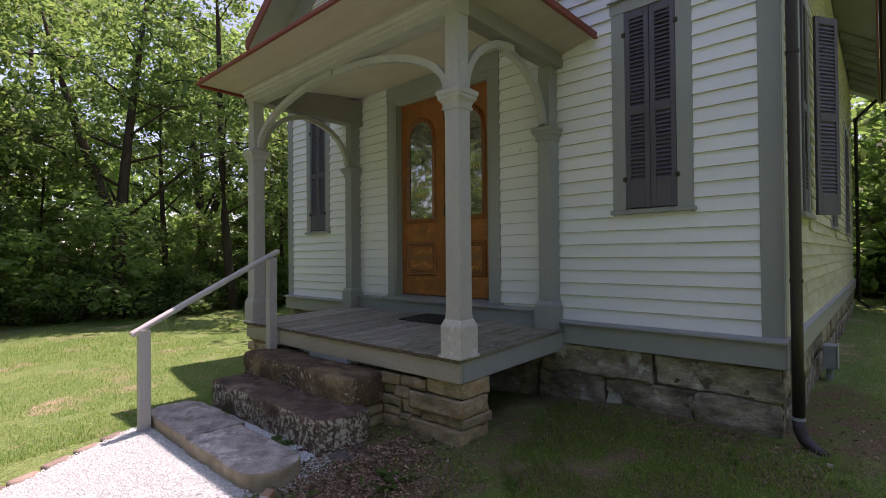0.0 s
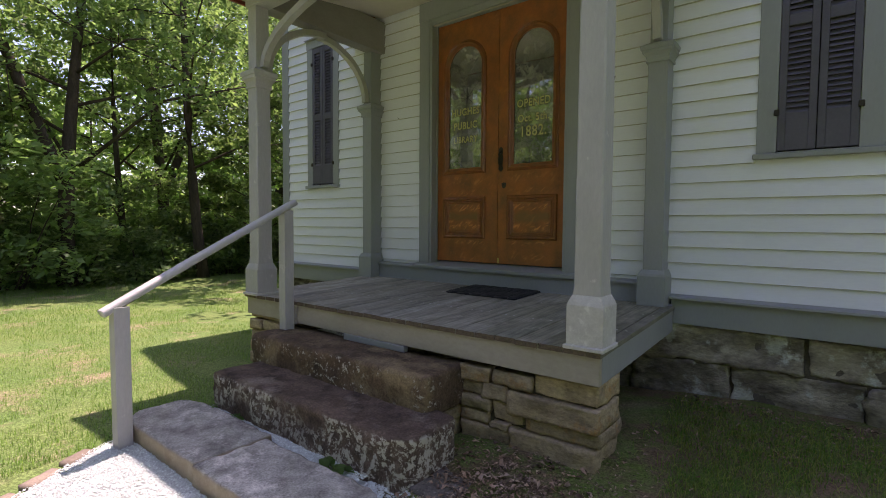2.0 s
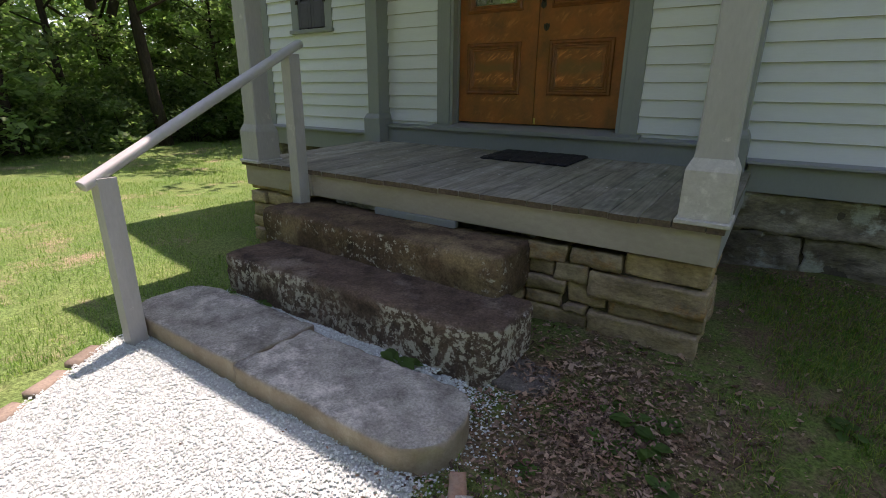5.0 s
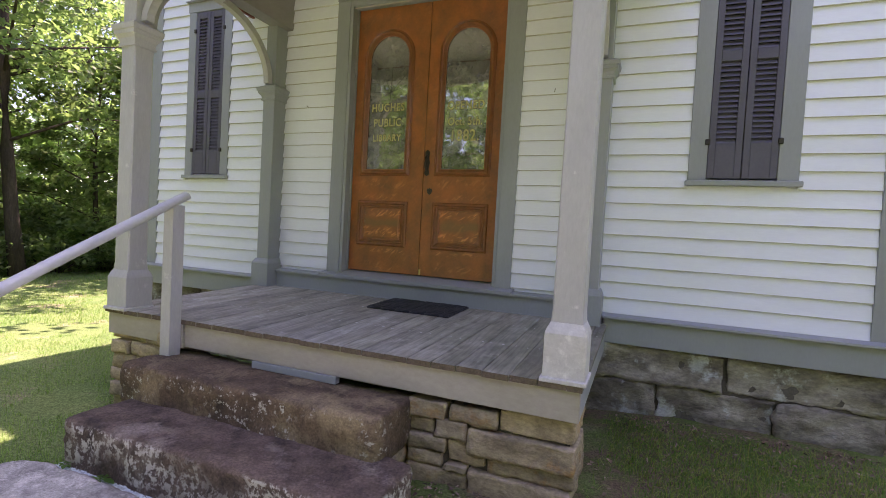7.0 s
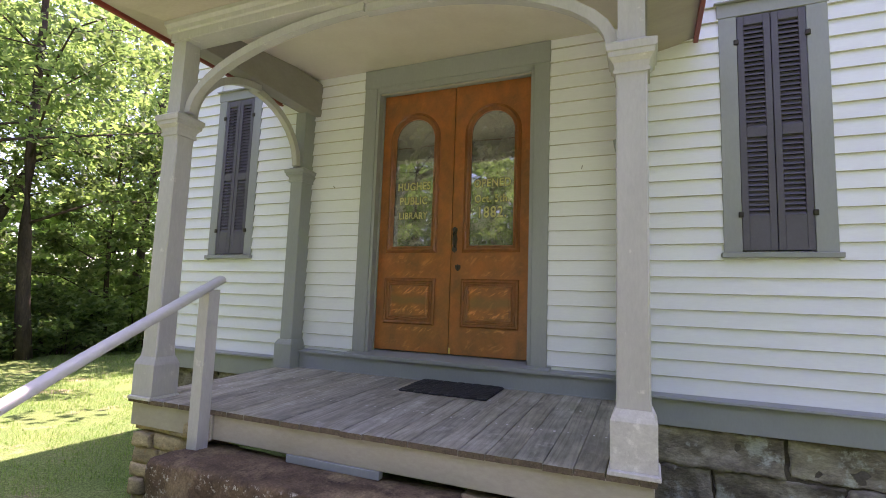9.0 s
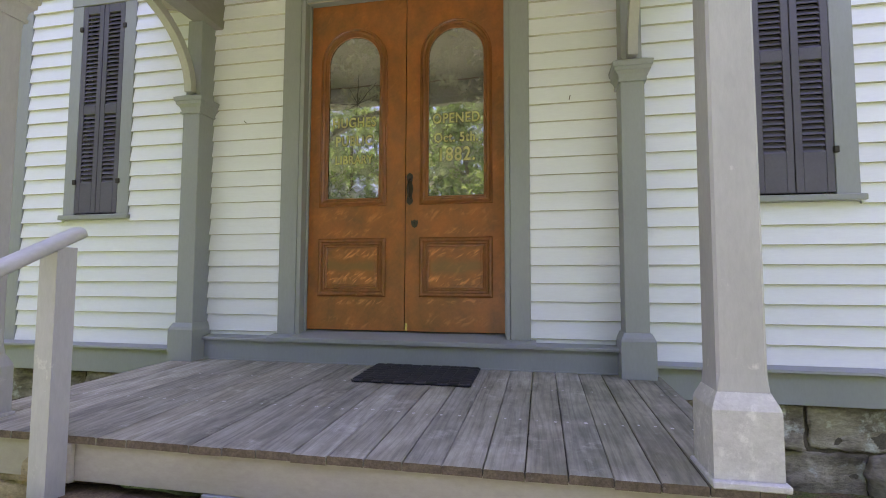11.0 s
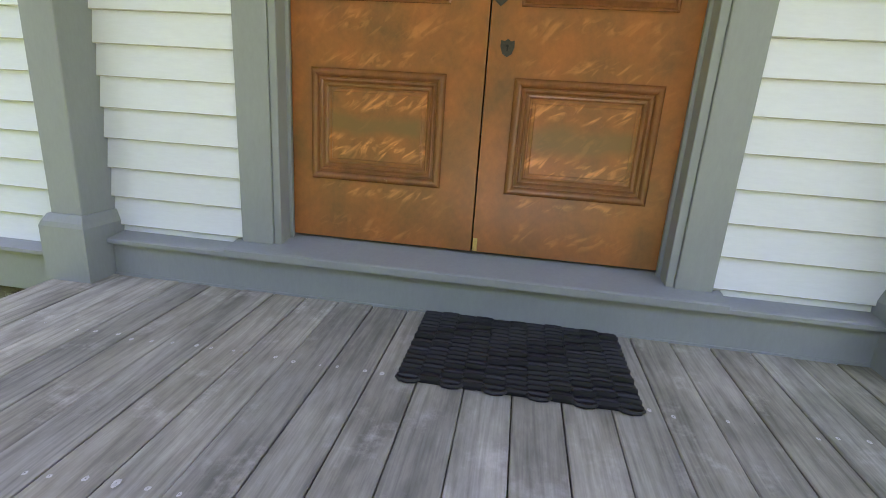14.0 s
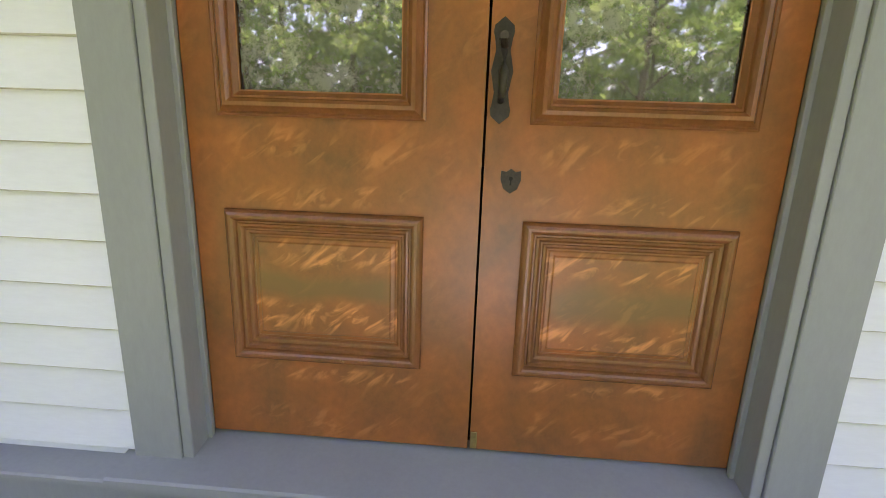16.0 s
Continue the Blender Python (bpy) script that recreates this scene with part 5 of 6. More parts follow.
def build_door():
    fr = thing("door_frame", "wide grey painted door casing with a deep jamb", "door frame", kind="structure", at=(0, YF, 1.1))
    yo = YF - 0.036
    a, b = DOOR_X
    part("side_casing", box(a - 0.15, a - 0.004, yo, YF + 0.004, 1.105, DOOR_Z[1] + 0.03, 0.003), GREY, fr)
    part("side_casing", box(b + 0.004, b + 0.145, yo, YF + 0.004, 1.105, DOOR_Z[1] + 0.03, 0.003), GREY, fr)
    part("head_casing", box(a - 0.155, b + 0.15, yo - 0.003, YF + 0.004, DOOR_Z[1] + 0.032, 4.055, 0.003), GREY, fr)
    for x0, x1 in ((a - 0.003, a + 0.03), (b - 0.03, b + 0.003)):
        part("jamb", box(x0, x1, YF - 0.028, 0.06, 1.110, DOOR_Z[1], 0.003), GREY, fr)
    for x0, x1 in ((a + 0.018, a + 0.044), (b - 0.044, b - 0.018)):
        part("jamb_stop", box(x0, x1, -0.022, -0.003, 1.118, DOOR_Z[1], 0.002), GREY, fr)
    part("head_jamb", box(a - 0.003, b + 0.003, YF - 0.028, 0.06, DOOR_Z[1] - 0.03, DOOR_Z[1] + 0.06, 0.003), GREY, fr)
    part("door_sill", prism([(YF - 0.125, 1.063), (YF - 0.125, 1.092), (YF - 0.118, 1.098), (0.05, 1.138), (0.05, 1.063)], "x", a - 0.185, b + 0.18), GREY, fr, "worn grey painted sill")
    zb, zt = 1.145, 3.785
    for side, x0, x1, lines in ((-1, -0.806, -0.0035, ("HUGHES", "PUBLIC", "LIBRARY")), (1, 0.0035, 0.766, ("OPENED", "Oct. 5th.", "1882."))):
        cx = -0.435 if side < 0 else 0.396
        label = "varnished brown wooden door leaf with arched glass, closed" if side > 0 else "varnished brown wooden door leaf with cracked arched glass, closed"
        d = thing("door", label, "door", "double front doors", at=(cx, 0.0, zb))
        ga = (cx - 0.215, cx + 0.215, 2.18, 3.285, 3.50)
        outer = (x0, x1, zb, 3.285, zt)
        rings = []
        for y, sq, args in ((0.0, False, ga), (0.0, True, outer), (0.045, True, outer), (0.045, False, ga), (0.0, False, ga)):
            rings.append([(x, y, z) for x, z in arch_path(*args, 0.0, sq)])
        part("leaf", loft(rings), WOOD, d)
        # bolection moulding round the glass
        m = (cx - 0.281, cx + 0.281, 2.113, 3.285, 3.566)
        part("glass_moulding", framed([(0.0, 0.001), (0.0, -0.010), (0.006, -0.014), (0.012, -0.010), (0.018, -0.016), (0.026, -0.026), (0.036, -0.027), (0.044, -0.019), (0.047, -0.012), (0.052, -0.014), (0.058, -0.006), (0.066, 0.004), (0.066, 0.02)], m), MOULD, d, "moulded wooden frame round the glass")
        bm = bmesh.new()
        bm.faces.new([bm.verts.new((x, 0.012, z)) for x, z in arch_path(*ga, -0.004)])
        pane = part("glass", bmesh_thick(bm, 0.005), GLASS, d, "old reflecting glass" if side > 0 else "old cracked reflecting glass")
        for i, ln in enumerate(lines):
            size = {6: 0.089, 7: 0.077, 9: 0.084, 5: 0.122}[len(ln)]
            at = (cx, 0.0100, (2.750, 2.600, 2.452)[i] + (0.010 if side < 0 else 0.0))
            text_mesh("lettering", ln, size, at, GOLD, pane)
            text_mesh("lettering_outline", ln, size, (at[0], 0.0108, at[2]), LETTER_EDGE, pane, 0.0050, "dark outline of the lettering")
        if side < 0:
            bm = bmesh.new()
            for ang, ln in ((88, 0.25), (118, 0.16), (48, 0.24), (20, 0.2), (176, 0.2), (-95, 0.14), (-40, 0.1), (205, 0.12), (70, 0.08)):
                px, pz, t = cx + 0.025, 2.945, radians(ang)
                for s in range(6):
                    t2 = t + 0.12 * math.sin(s * 2.1 + ang)
                    nx, nz = px + ln / 6 * math.cos(t2), pz + ln / 6 * math.sin(t2)
                    w = 0.0032 * (1 - s / 8)
                    ox, oz = -math.sin(t2) * w, math.cos(t2) * w
                    bm.faces.new([bm.verts.new(q) for q in ((px + ox, 0.0106, pz + oz), (px - ox, 0.0106, pz - oz), (nx - ox, 0.0106, nz - oz), (nx + ox, 0.0106, nz + oz))])
                    px, pz = nx, nz
            part("crack", bm, CRACK, pane, "star-shaped crack")
        # lower panel with moulding and raised field
        pz0, pz1 = 1.405, 1.86
        pm = (cx - 0.281, cx + 0.281, pz0, (pz0 + pz1) / 2, pz1)
        part("panel_moulding", framed([(0.0, 0.001), (0.0, -0.008), (0.003, -0.015), (0.008, -0.021), (0.015, -0.0245), (0.022, -0.0245), (0.028, -0.021), (0.032, -0.015), (0.034, -0.009), (0.038, -0.009), (0.040, -0.013), (0.046, -0.014), (0.050, -0.010), (0.054, -0.004), (0.058, -0.004), (0.060, -0.008), (0.066, -0.007), (0.071, -0.002), (0.072, 0.001)], pm, True), MOULD, d, "moulded panel frame")
        fm = (cx - 0.206, cx + 0.206, pz0 + 0.075, (pz0 + pz1) / 2, pz1 - 0.075)
        part("raised_panel", framed([(0.0, 0.001), (0.004, -0.004), (0.014, -0.005), (0.018, -0.009), (0.02, -0.009)], fm, True, cap=True), WOOD, d, "raised panel with combed light figuring")
        if side > 0:
            hw = [(-0.128, 0.0), (-0.118, 0.012), (-0.108, 0.024), (-0.092, 0.026), (-0.078, 0.022), (-0.05, 0.018), (-0.02, 0.024), (0.0, 0.028), (0.02, 0.024), (0.05, 0.018), (0.078, 0.022), (0.092, 0.026), (0.108, 0.024), (0.118, 0.012), (0.128, 0.0)]
            hx, hz = 0.036, 2.240
            out = [(hx + w, hz + q) for q, w in hw] + [(hx - w, hz + q) for q, w in reversed(hw[1:-1])]
            h = part("handle_plate", prism(out, "y", -0.0065, -0.002), IRON, d, "dark iron scalloped handle plate")
            part("grip", tube([(hx, -0.006, hz + 0.072), (hx, -0.03, hz + 0.066), (hx + 0.002, -0.046, hz + 0.045), (hx + 0.003, -0.05, hz), (hx + 0.002, -0.046, hz - 0.045), (hx, -0.028, hz - 0.064), (hx, -0.006, hz - 0.07)], [0.011, 0.009, 0.010, 0.0115, 0.010, 0.008, 0.009], 10), IRON, h, "curved iron grip", smooth=True)
            part("thumb_latch", tube([(hx, -0.006, hz + 0.083), (hx, -0.022, hz + 0.085), (hx, -0.034, hz + 0.081)], [0.007, 0.009, 0.011], 8), IRON, h)
            kx, kz = 0.075, 1.97
            shield = [(-0.026, 0.024), (-0.012, 0.021), (0.0, 0.030), (0.012, 0.021), (0.026, 0.024), (0.027, 0.0), (0.018, -0.024), (0.0, -0.036), (-0.018, -0.024), (-0.027, 0.0)]
            e = part("escutcheon", prism([(kx + p, kz + q) for p, q in shield], "y", -0.0045, 0.001), IRON, d, "shield-shaped keyhole plate")
            # black inlay on the plate, painting in the dark of the hole
            part("keyhole", prism([(kx + p, kz + q) for p, q in ((-0.0025, -0.014), (0.0025, -0.014), (0.002, -0.002), (0.0055, 0.003), (0.0035, 0.009), (-0.0035, 0.009), (-0.0055, 0.003), (-0.002, -0.002))], "y", -0.0055, -0.004), BLACK, e)
            part("floor_bolt", box(0.005, 0.024, -0.0065, -0.001, zb + 0.004, zb + 0.06, 0.0015), BRASS, d, "small brass bolt")


def bmesh_thick(bm, t):
    """Gives a flat face a back and an edge."""
    fs = list(bm.faces)
    r = bmesh.ops.extrude_face_region(bm, geom=fs)
    for v in [g for g in r["geom"] if isinstance(g, bmesh.types.BMVert)]:
        v.co.y += t
    return bm


build_trim()
build_window("window_1", *WIN_L, "closed dark purple-grey louvred wooden shutter with paint chips")
build_window("window_2", *WIN_R, "closed dark purple-grey louvred wooden shutter with paint chips")
build_side_windows()
build_main_roof()
build_foundation()
build_porch_floor()
build_columns()
build_porch_roof()
build_door()


def bent_nail(x, z, ang):
    dx, dz = 0.016 * math.cos(radians(ang)), 0.016 * math.sin(radians(ang))
    ob = part("nail", tube([(x - dx, YF - 0.028, z - dz), (x, YF - 0.034, z), (x + dx, YF - 0.03, z + dz)], 0.0025, 6), IRON)
    tagged(ob, "small dark bent nail in the white clapboards", "nail", "nails in the wall")


bent_nail(-1.335, 2.82, -40)
bent_nail(1.24, 2.84, 75)


# ---- steps, piers, rail ----
def build_steps():
    low = thing("stone_step", "low pale worn stone slab with rounded ends, cracked across", "step", "entrance steps", at=(0, -2.9, 0.05))
    rough_stone("slab_half", -1.14, -0.034, -3.165, -2.66, 0.0, 0.197, SLAB, low, 1, 0.014, 0.026, 0.012, ((-1, -1, 0.24), (-1, 1, 0.24)))
    rough_stone("slab_half", -0.028, 1.09, -3.175, -2.70, 0.0, 0.192, SLAB, low, 2, 0.014, 0.026, 0.012, ((1, -1, 0.20), (1, 1, 0.22)))
    mid = rough_stone("stone_step", -1.02, 1.02, -2.56, -2.06, 0.03, 0.395, STEP, None, 3, 0.020, 0.034, 0.030, ((1, -1, 0.15), (1, 1, 0.09)))
    tagged(mid, "long dark weathered stone step with pale lichen", "step", "entrance steps")
    top = rough_stone("stone_step", -1.12, 0.84, -2.17, -1.70, 0.33, 0.615, STEP_TOP, None, 4, 0.020, 0.034, 0.026, ((1, -1, 0.05),))
    tagged(top, "thick dark brown stone step under the porch edge", "step", "entrance steps")
    sup = thing("step_support", "stacked buff stones under the top step", "stonework", kind="structure", at=(0, -1.9, 0.1))
    k = 40
    for a, b, z0, z1 in ((0.30, 0.82, 0.23, 0.335), (0.34, 0.80, 0.12, 0.23), (0.28, 0.84, 0.0, 0.12), (-1.1, -0.4, 0.16, 0.335), (-1.08, -0.4, 0.0, 0.16), (-0.4, 0.3, 0.0, 0.335)):
        rough_stone("stone", a, b, -2.09, -1.72, z0 + 0.003, z1 - 0.002, STONE, sup, k, 0.016, 0.03, 0.02)
        k += 1
    flat = slab("flat_stone", outline(0.90, 1.27, -2.50, -2.16, (0.12, 0.12, 0.12, 0.12)), 0.0, 0.13, GRIT, None, 7, 0.02, 0.02)
    tagged(flat, "small flat grey stone beside the steps", "stone")


def build_piers():
    p = thing("porch_pier", "stacked buff sandstone pier under the porch corner", "pier", "porch piers", "structure", at=(1.3, -1.6, 0.1))
    k = 60
    # rows of the exposed corner pier, from the top down
    rows = ((0.825, 1.075, 0.520, 0.630), (1.080, 1.345, 0.536, 0.627), (1.350, 1.775, 0.520, 0.652),
            (0.820, 0.985, 0.425, 0.517), (0.990, 1.190, 0.430, 0.532), (1.195, 1.775, 0.375, 0.517),
            (0.820, 1.065, 0.335, 0.422), (1.070, 1.300, 0.300, 0.427), (1.305, 1.775, 0.285, 0.372),
            (0.820, 1.050, 0.255, 0.332), (1.055, 1.200, 0.245, 0.297), (1.205, 1.775, 0.060, 0.282),
            (0.820, 1.200, -0.060, 0.243), (1.205, 1.775, -0.060, 0.057))
    for a, b, z0, z1 in rows:
        dy = 0.02 * math.sin(k * 5.1)
        rough_stone("stone", a + 0.004, b - 0.004 + 0.012 * math.sin(k * 3), -1.785 + dy, -1.42 + dy, z0 + 0.001, z1 - 0.001, STONE, p, k, 0.020, 0.020, 0.006)
        k += 1
    part("mortar_core", box(0.85, 1.735, -1.738, -1.45, -0.1, 0.62), MORTAR, p)
    q = thing("porch_pier", "stacked thin buff stones under the far porch corner", "pier", "porch piers", "structure", at=(-1.5, -1.6, 0))
    z = -0.1
    for i, h in enumerate((0.16, 0.11, 0.12, 0.10, 0.12, 0.11, 0.13)):
        s = -1.5 + 0.12 * math.sin(i * 2.4)
        for a, b in ((-1.77, s), (s, -1.13)):
            rough_stone("stone", a + 0.004 + 0.01 * math.sin(k), b - 0.004, -1.79 + 0.02 * math.sin(k * 2), -1.40, z + 0.003, z + h - 0.003, STONE, q, k, 0.016, 0.025, 0.008)
            k += 1
        z += h


def build_rail():
    r = thing("handrail", "grey painted wooden handrail on two square posts, leaning slightly", "handrail", kind="", at=(-0.93, -2.6, 0))
    x = -0.93
    part("lower_post", loft([[(x - 0.045 + dx, y - 0.045, z), (x + 0.045 + dx, y - 0.045, z), (x + 0.045 + dx, y + 0.045, z), (x - 0.045 + dx, y + 0.045, z)] for dx, y, z in ((0.045, -3.225, -0.05), (0.068, -3.235, 1.005))], cap_first=True, cap_last=True), COLUMN, r)
    part("upper_post", loft([[(x - 0.130, y - 0.045, z), (x - 0.040, y - 0.045, z), (x - 0.040, y + 0.045, z), (x - 0.130, y + 0.045, z)] for y, z in ((-1.882, 0.606), (-1.882, 1.668))], cap_first=True, cap_last=True), COLUMN, r)
    part("spacer_block", box(x - 0.125, x - 0.025, -1.836, -1.811, 0.66, 0.826, 0.003), FASCIA, r)
    a, b = Vector((-0.862, -3.335, 0.972)), Vector((-1.010, -1.800, 1.740))
    d = (b - a).normalized()
    side = d.cross(Vector((0, 0, 1))).normalized()
    up = side.cross(d)
    prof = []
    for k in range(18):
        c, s = math.cos(k * math.pi / 9), math.sin(k * math.pi / 9)
        prof.append((0.041 * math.copysign(abs(c) ** 0.7, c), 0.027 * math.copysign(abs(s) ** 0.7, s)))
    part("rail", loft([[p + side * u + up * w for u, w in prof] for p in (a, a + d * 0.002, a.lerp(b, 0.3) + up * 0.003, (a + b) / 2 + up * 0.004, b - d * 0.002, b)], cap_first=True, cap_last=True), RAIL, r, "rounded grey rail", smooth=True)


def build_downspouts():
    x, y = XR + 0.085, YF - 0.115
    d = thing("downspout", "dark brown round metal downspout at the house corner", "downspout", "downspouts", at=(x, y, 0.3))
    part("pipe", tube([(x + 0.35, y - 0.2, 5.50), (x + 0.30, y - 0.2, 5.40), (x + 0.02, y - 0.02, 5.05), (x, y, 4.9), (x, y, 1.2), (x, y, 0.40)], 0.040, 14), BROWN, d, smooth=True)
    part("elbow", tube([(x, y, 0.41), (x + 0.005, y - 0.005, 0.34), (x + 0.04, y - 0.03, 0.275), (x + 0.11, y - 0.07, 0.225), (x + 0.17, y - 0.10, 0.20)], [0.044, 0.044, 0.044, 0.042, 0.040], 14), BROWN, d, smooth=True)
    for z in (0.42, 1.46, 3.2):
        part("strap", tube([(x, y, z - 0.012), (x, y, z + 0.012)], 0.0455, 14), IRON if z > 1 else GALV, d)
    e = thing("downspout", "dark brown metal downspout at the far house corner", "downspout", "downspouts", at=(XR + 0.09, YB - 0.1, 0.3))
    part("pipe", tube([(XR + 0.5, YB - 0.1, 5.4), (XR + 0.09, YB - 0.1, 5.0), (XR + 0.09, YB - 0.1, 0.45), (XR + 0.3, YB - 0.1, 0.28)], 0.042, 10), BROWN, e, smooth=True)


def build_meter():
    m = thing("electric_box", "grey metal electric box on a conduit beside the foundation", "electric box", at=(XR + 0.12, 2.35, 0.3))
    part("box", box(XR + 0.045, XR + 0.17, 2.25, 2.47, 0.36, 0.62, 0.008), GALV, m)
    part("cover", box(XR + 0.171, XR + 0.182, 2.24, 2.48, 0.355, 0.635, 0.004), GALV, m)
    part("conduit", tube([(XR + 0.1, 2.36, 0.1), (XR + 0.1, 2.36, 0.37)], 0.035, 10), GALV, m)
    c = thing("cable", "thin dark cable down the corner", "cable", at=(XR, 0.4, 0.5))
    part("wire", tube([(XR + 0.03, 0.38, 1.4), (XR + 0.035, 0.40, 0.9), (XR + 0.06, 0.46, 0.6), (XR + 0.05, 0.5, 0.2)], 0.006, 6), BLACK, c)


def build_mat():
    """Rubber links in columns, each column half a link out of step with the next."""
    x0, x1, y0, y1 = -0.145, 0.605, -0.685, -0.185
    rows, cols = 17, 11
    py, px = (y1 - y0) / rows, (x1 - x0) / cols
    bm = bmesh.new()
    for k in range(cols):
        for i in range(rows + (k % 2)):
            y = y0 + (i + 0.5 - 0.5 * (k % 2)) * py
            y = min(max(y, y0 + 0.008), y1 - 0.008)
            a, b = x0 + k * px - 0.004, x0 + (k + 1) * px + 0.004
            z = deck_z(y) + 0.002
            h = 0.0078
            top = 0.014 + 0.004 * ((i + k) % 2) + 0.002 * math.sin(i * 3.7 + k * 2.1)
            prof = [(y - h, z), (y - h, z + 0.006), (y - h * 0.5, z + top - 0.002), (y + h * 0.3, z + top), (y + h, z + 0.007), (y + h, z)]
            rings = [(a, 0.0), (a + 0.008, 0.005), ((a + b) / 2, 0.006), (b - 0.008, 0.005), (b, 0.0)]
            loft([[(x, p, q + (up if q > z else 0)) for p, q in prof] for x, up in rings], bm, cap_first=True, cap_last=True)
    m = thing("doormat", "black woven rubber doormat on the porch planks", "doormat", at=((x0 + x1) / 2, -0.45, 0.9))
    part("weave", bm, RUBBER, m)
    for k in range(0, cols, 2):
        bm = bmesh.new()
        a = x0 + k * px
        z = deck_z(y0) + 0.011
        tube([(a - 0.002, y0 + 0.006, z), (a + 0.01, y0 - 0.008, z), (a + px / 2, y0 - 0.013, z), (a + px - 0.01, y0 - 0.008, z), (a + px + 0.002, y0 + 0.006, z)], 0.008, 6, bm)
        part("edge_loop", bm, RUBBER, m)
    part("backing", box(x0 + 0.006, x1 - 0.006, y0 + 0.006, y1 - 0.006, deck_z(-0.45) - 0.008, deck_z(-0.45) + 0.006), RUBBER, m)


build_steps()
build_piers()
build_rail()
build_downspouts()
build_meter()
build_mat()

# ---- plants ----
def leaf_cloud(rng, centres, radii, count, size, droop=0.6):
    """Small folded leaf blades scattered over clumps, mostly on their outside."""
    idx = rng.integers(0, len(centres), count)
    d = rng.normal(size=(count, 3))
    d /= np.linalg.norm(d, axis=1)[:, None]
    r = radii[idx] * (0.35 + 0.65 * rng.random(count) ** 0.45)
    p = centres[idx] + d * r[:, None] * np.array([1, 1, 0.55])
    ang = rng.random(count) * 2 * np.pi
    tilt = rng.normal(0, droop, count)
    s = size * (0.6 + 0.8 * rng.random(count))
    u = np.stack([np.cos(ang) * np.cos(tilt), np.sin(ang) * np.cos(tilt), np.sin(tilt)], -1)
    roll = rng.normal(0, 0.5, count)
    w = np.stack([-np.sin(ang), np.cos(ang), np.zeros(count)], -1)
    up = np.cross(u, w)
    w = w * np.cos(roll)[:, None] + up * np.sin(roll)[:, None]
    s = s[:, None]
    q = np.stack([p - u * s, p + w * s * 0.55 - up * s * 0.1, p + u * s - up * s * 0.2, p - w * s * 0.55 - up * s * 0.1], 1)
    f = np.arange(count * 4).reshape(-1, 4)
    return q.reshape(-1, 3), f


def make_tree(seed, height, trunk_r, crown_low, spread, leaves, leaf_size, fork=False):
    """A tapered trunk with limbs and a crown of leaf clumps at their ends."""
    rr = random.Random(seed)
    rng = np.random.default_rng(seed)
    bm = bmesh.new()
    lean = Vector((rr.uniform(-0.06, 0.06), rr.uniform(-0.06, 0.06), 0))
    pts = []
    for i in range(9):
        t = i / 8
        pts.append(Vector((0, 0.5 * max(0.0, t - 0.2) if fork else 0, -0.3)) + lean * height * t + Vector((0.12 * math.sin(t * 5 + seed), 0.12 * math.cos(t * 4 + seed * 2), t * height * 0.93)))
    tube(pts, [trunk_r * (1.25 if i == 0 else 1 - 0.1 * i) for i in range(9)], 9, bm)
    ends, rads = [], []
    if fork:
        f0 = pts[2]
        second = [f0 + Vector((0.1 * math.sin(6 * t), -1.9 * t - 0.12 * math.sin(4 * t), height * 0.52 * t)) for t in (0, 0.15, 0.3, 0.5, 0.75, 1.0)]
        tube(second, [trunk_r * 0.75, trunk_r * 0.68, trunk_r * 0.6, trunk_r * 0.48, trunk_r * 0.3, 0.02], 8, bm)
        for q in second[2:]:
            for j in range(3):
                ends.append(q + Vector((rr.gauss(0, 0.6), rr.gauss(0, 0.6), rr.gauss(0, 0.3))))
                rads.append(rr.uniform(0.3, 0.6))
    nl = 15
    for i in range(nl):
        t = crown_low / height + (1 - crown_low / height) * (i + rr.random()) / nl * 0.9
        k = min(7, int(t * 8))
        base = pts[k].lerp(pts[k + 1], t * 8 - k)
        a = i * 2.4 + rr.random()
        ln = spread * (1.05 - 0.55 * (i / nl)) * rr.uniform(0.7, 1.15)
        rise = rr.uniform(0.15, 0.7)
        mid = base + Vector((math.cos(a) * ln * 0.5, math.sin(a) * ln * 0.5, ln * 0.5 * rise + 0.1))
        end = base + Vector((math.cos(a + 0.2) * ln, math.sin(a + 0.2) * ln, ln * rise * 0.75))
        r0 = trunk_r * (1 - t) * 0.28 + 0.010
        tube([base, base.lerp(mid, 0.5), mid, end], [r0, r0 * 0.8, r0 * 0.6, 0.008], 6, bm)
        for f, q in ((0.45, 0.65), (0.7, 0.85), (1.0, 1.0)):
            c = base.lerp(mid, f * 2) if f < 0.5 else mid.lerp(end, (f - 0.5) * 2)
            for j in range(3):
                o = Vector((rr.gauss(0, 0.28), rr.gauss(0, 0.28), rr.gauss(0, 0.16))) * spread * 0.5
                ends.append(c + o)
                rads.append(rr.uniform(0.3, 0.62) * spread * 0.36 * q)
                if j == 0:
                    tube([c, c + o], [0.012, 0.004], 4, bm)
    v, f = leaf_cloud(rng, np.array([tuple(e) for e in ends]), np.array(rads), leaves, leaf_size)
    me = bpy.data.meshes.new("crown")
    me.from_pydata(v.tolist(), [], f.tolist())
    me.materials.append(LEAF)
    t = thing("tree", "tall broadleaf tree with a dark trunk and sunlit green leaves", "tree", "woodland trees")
    part("trunk", bm, BARK, t, smooth=True)
    link_mesh("crown", me, LEAF, t)
    return t


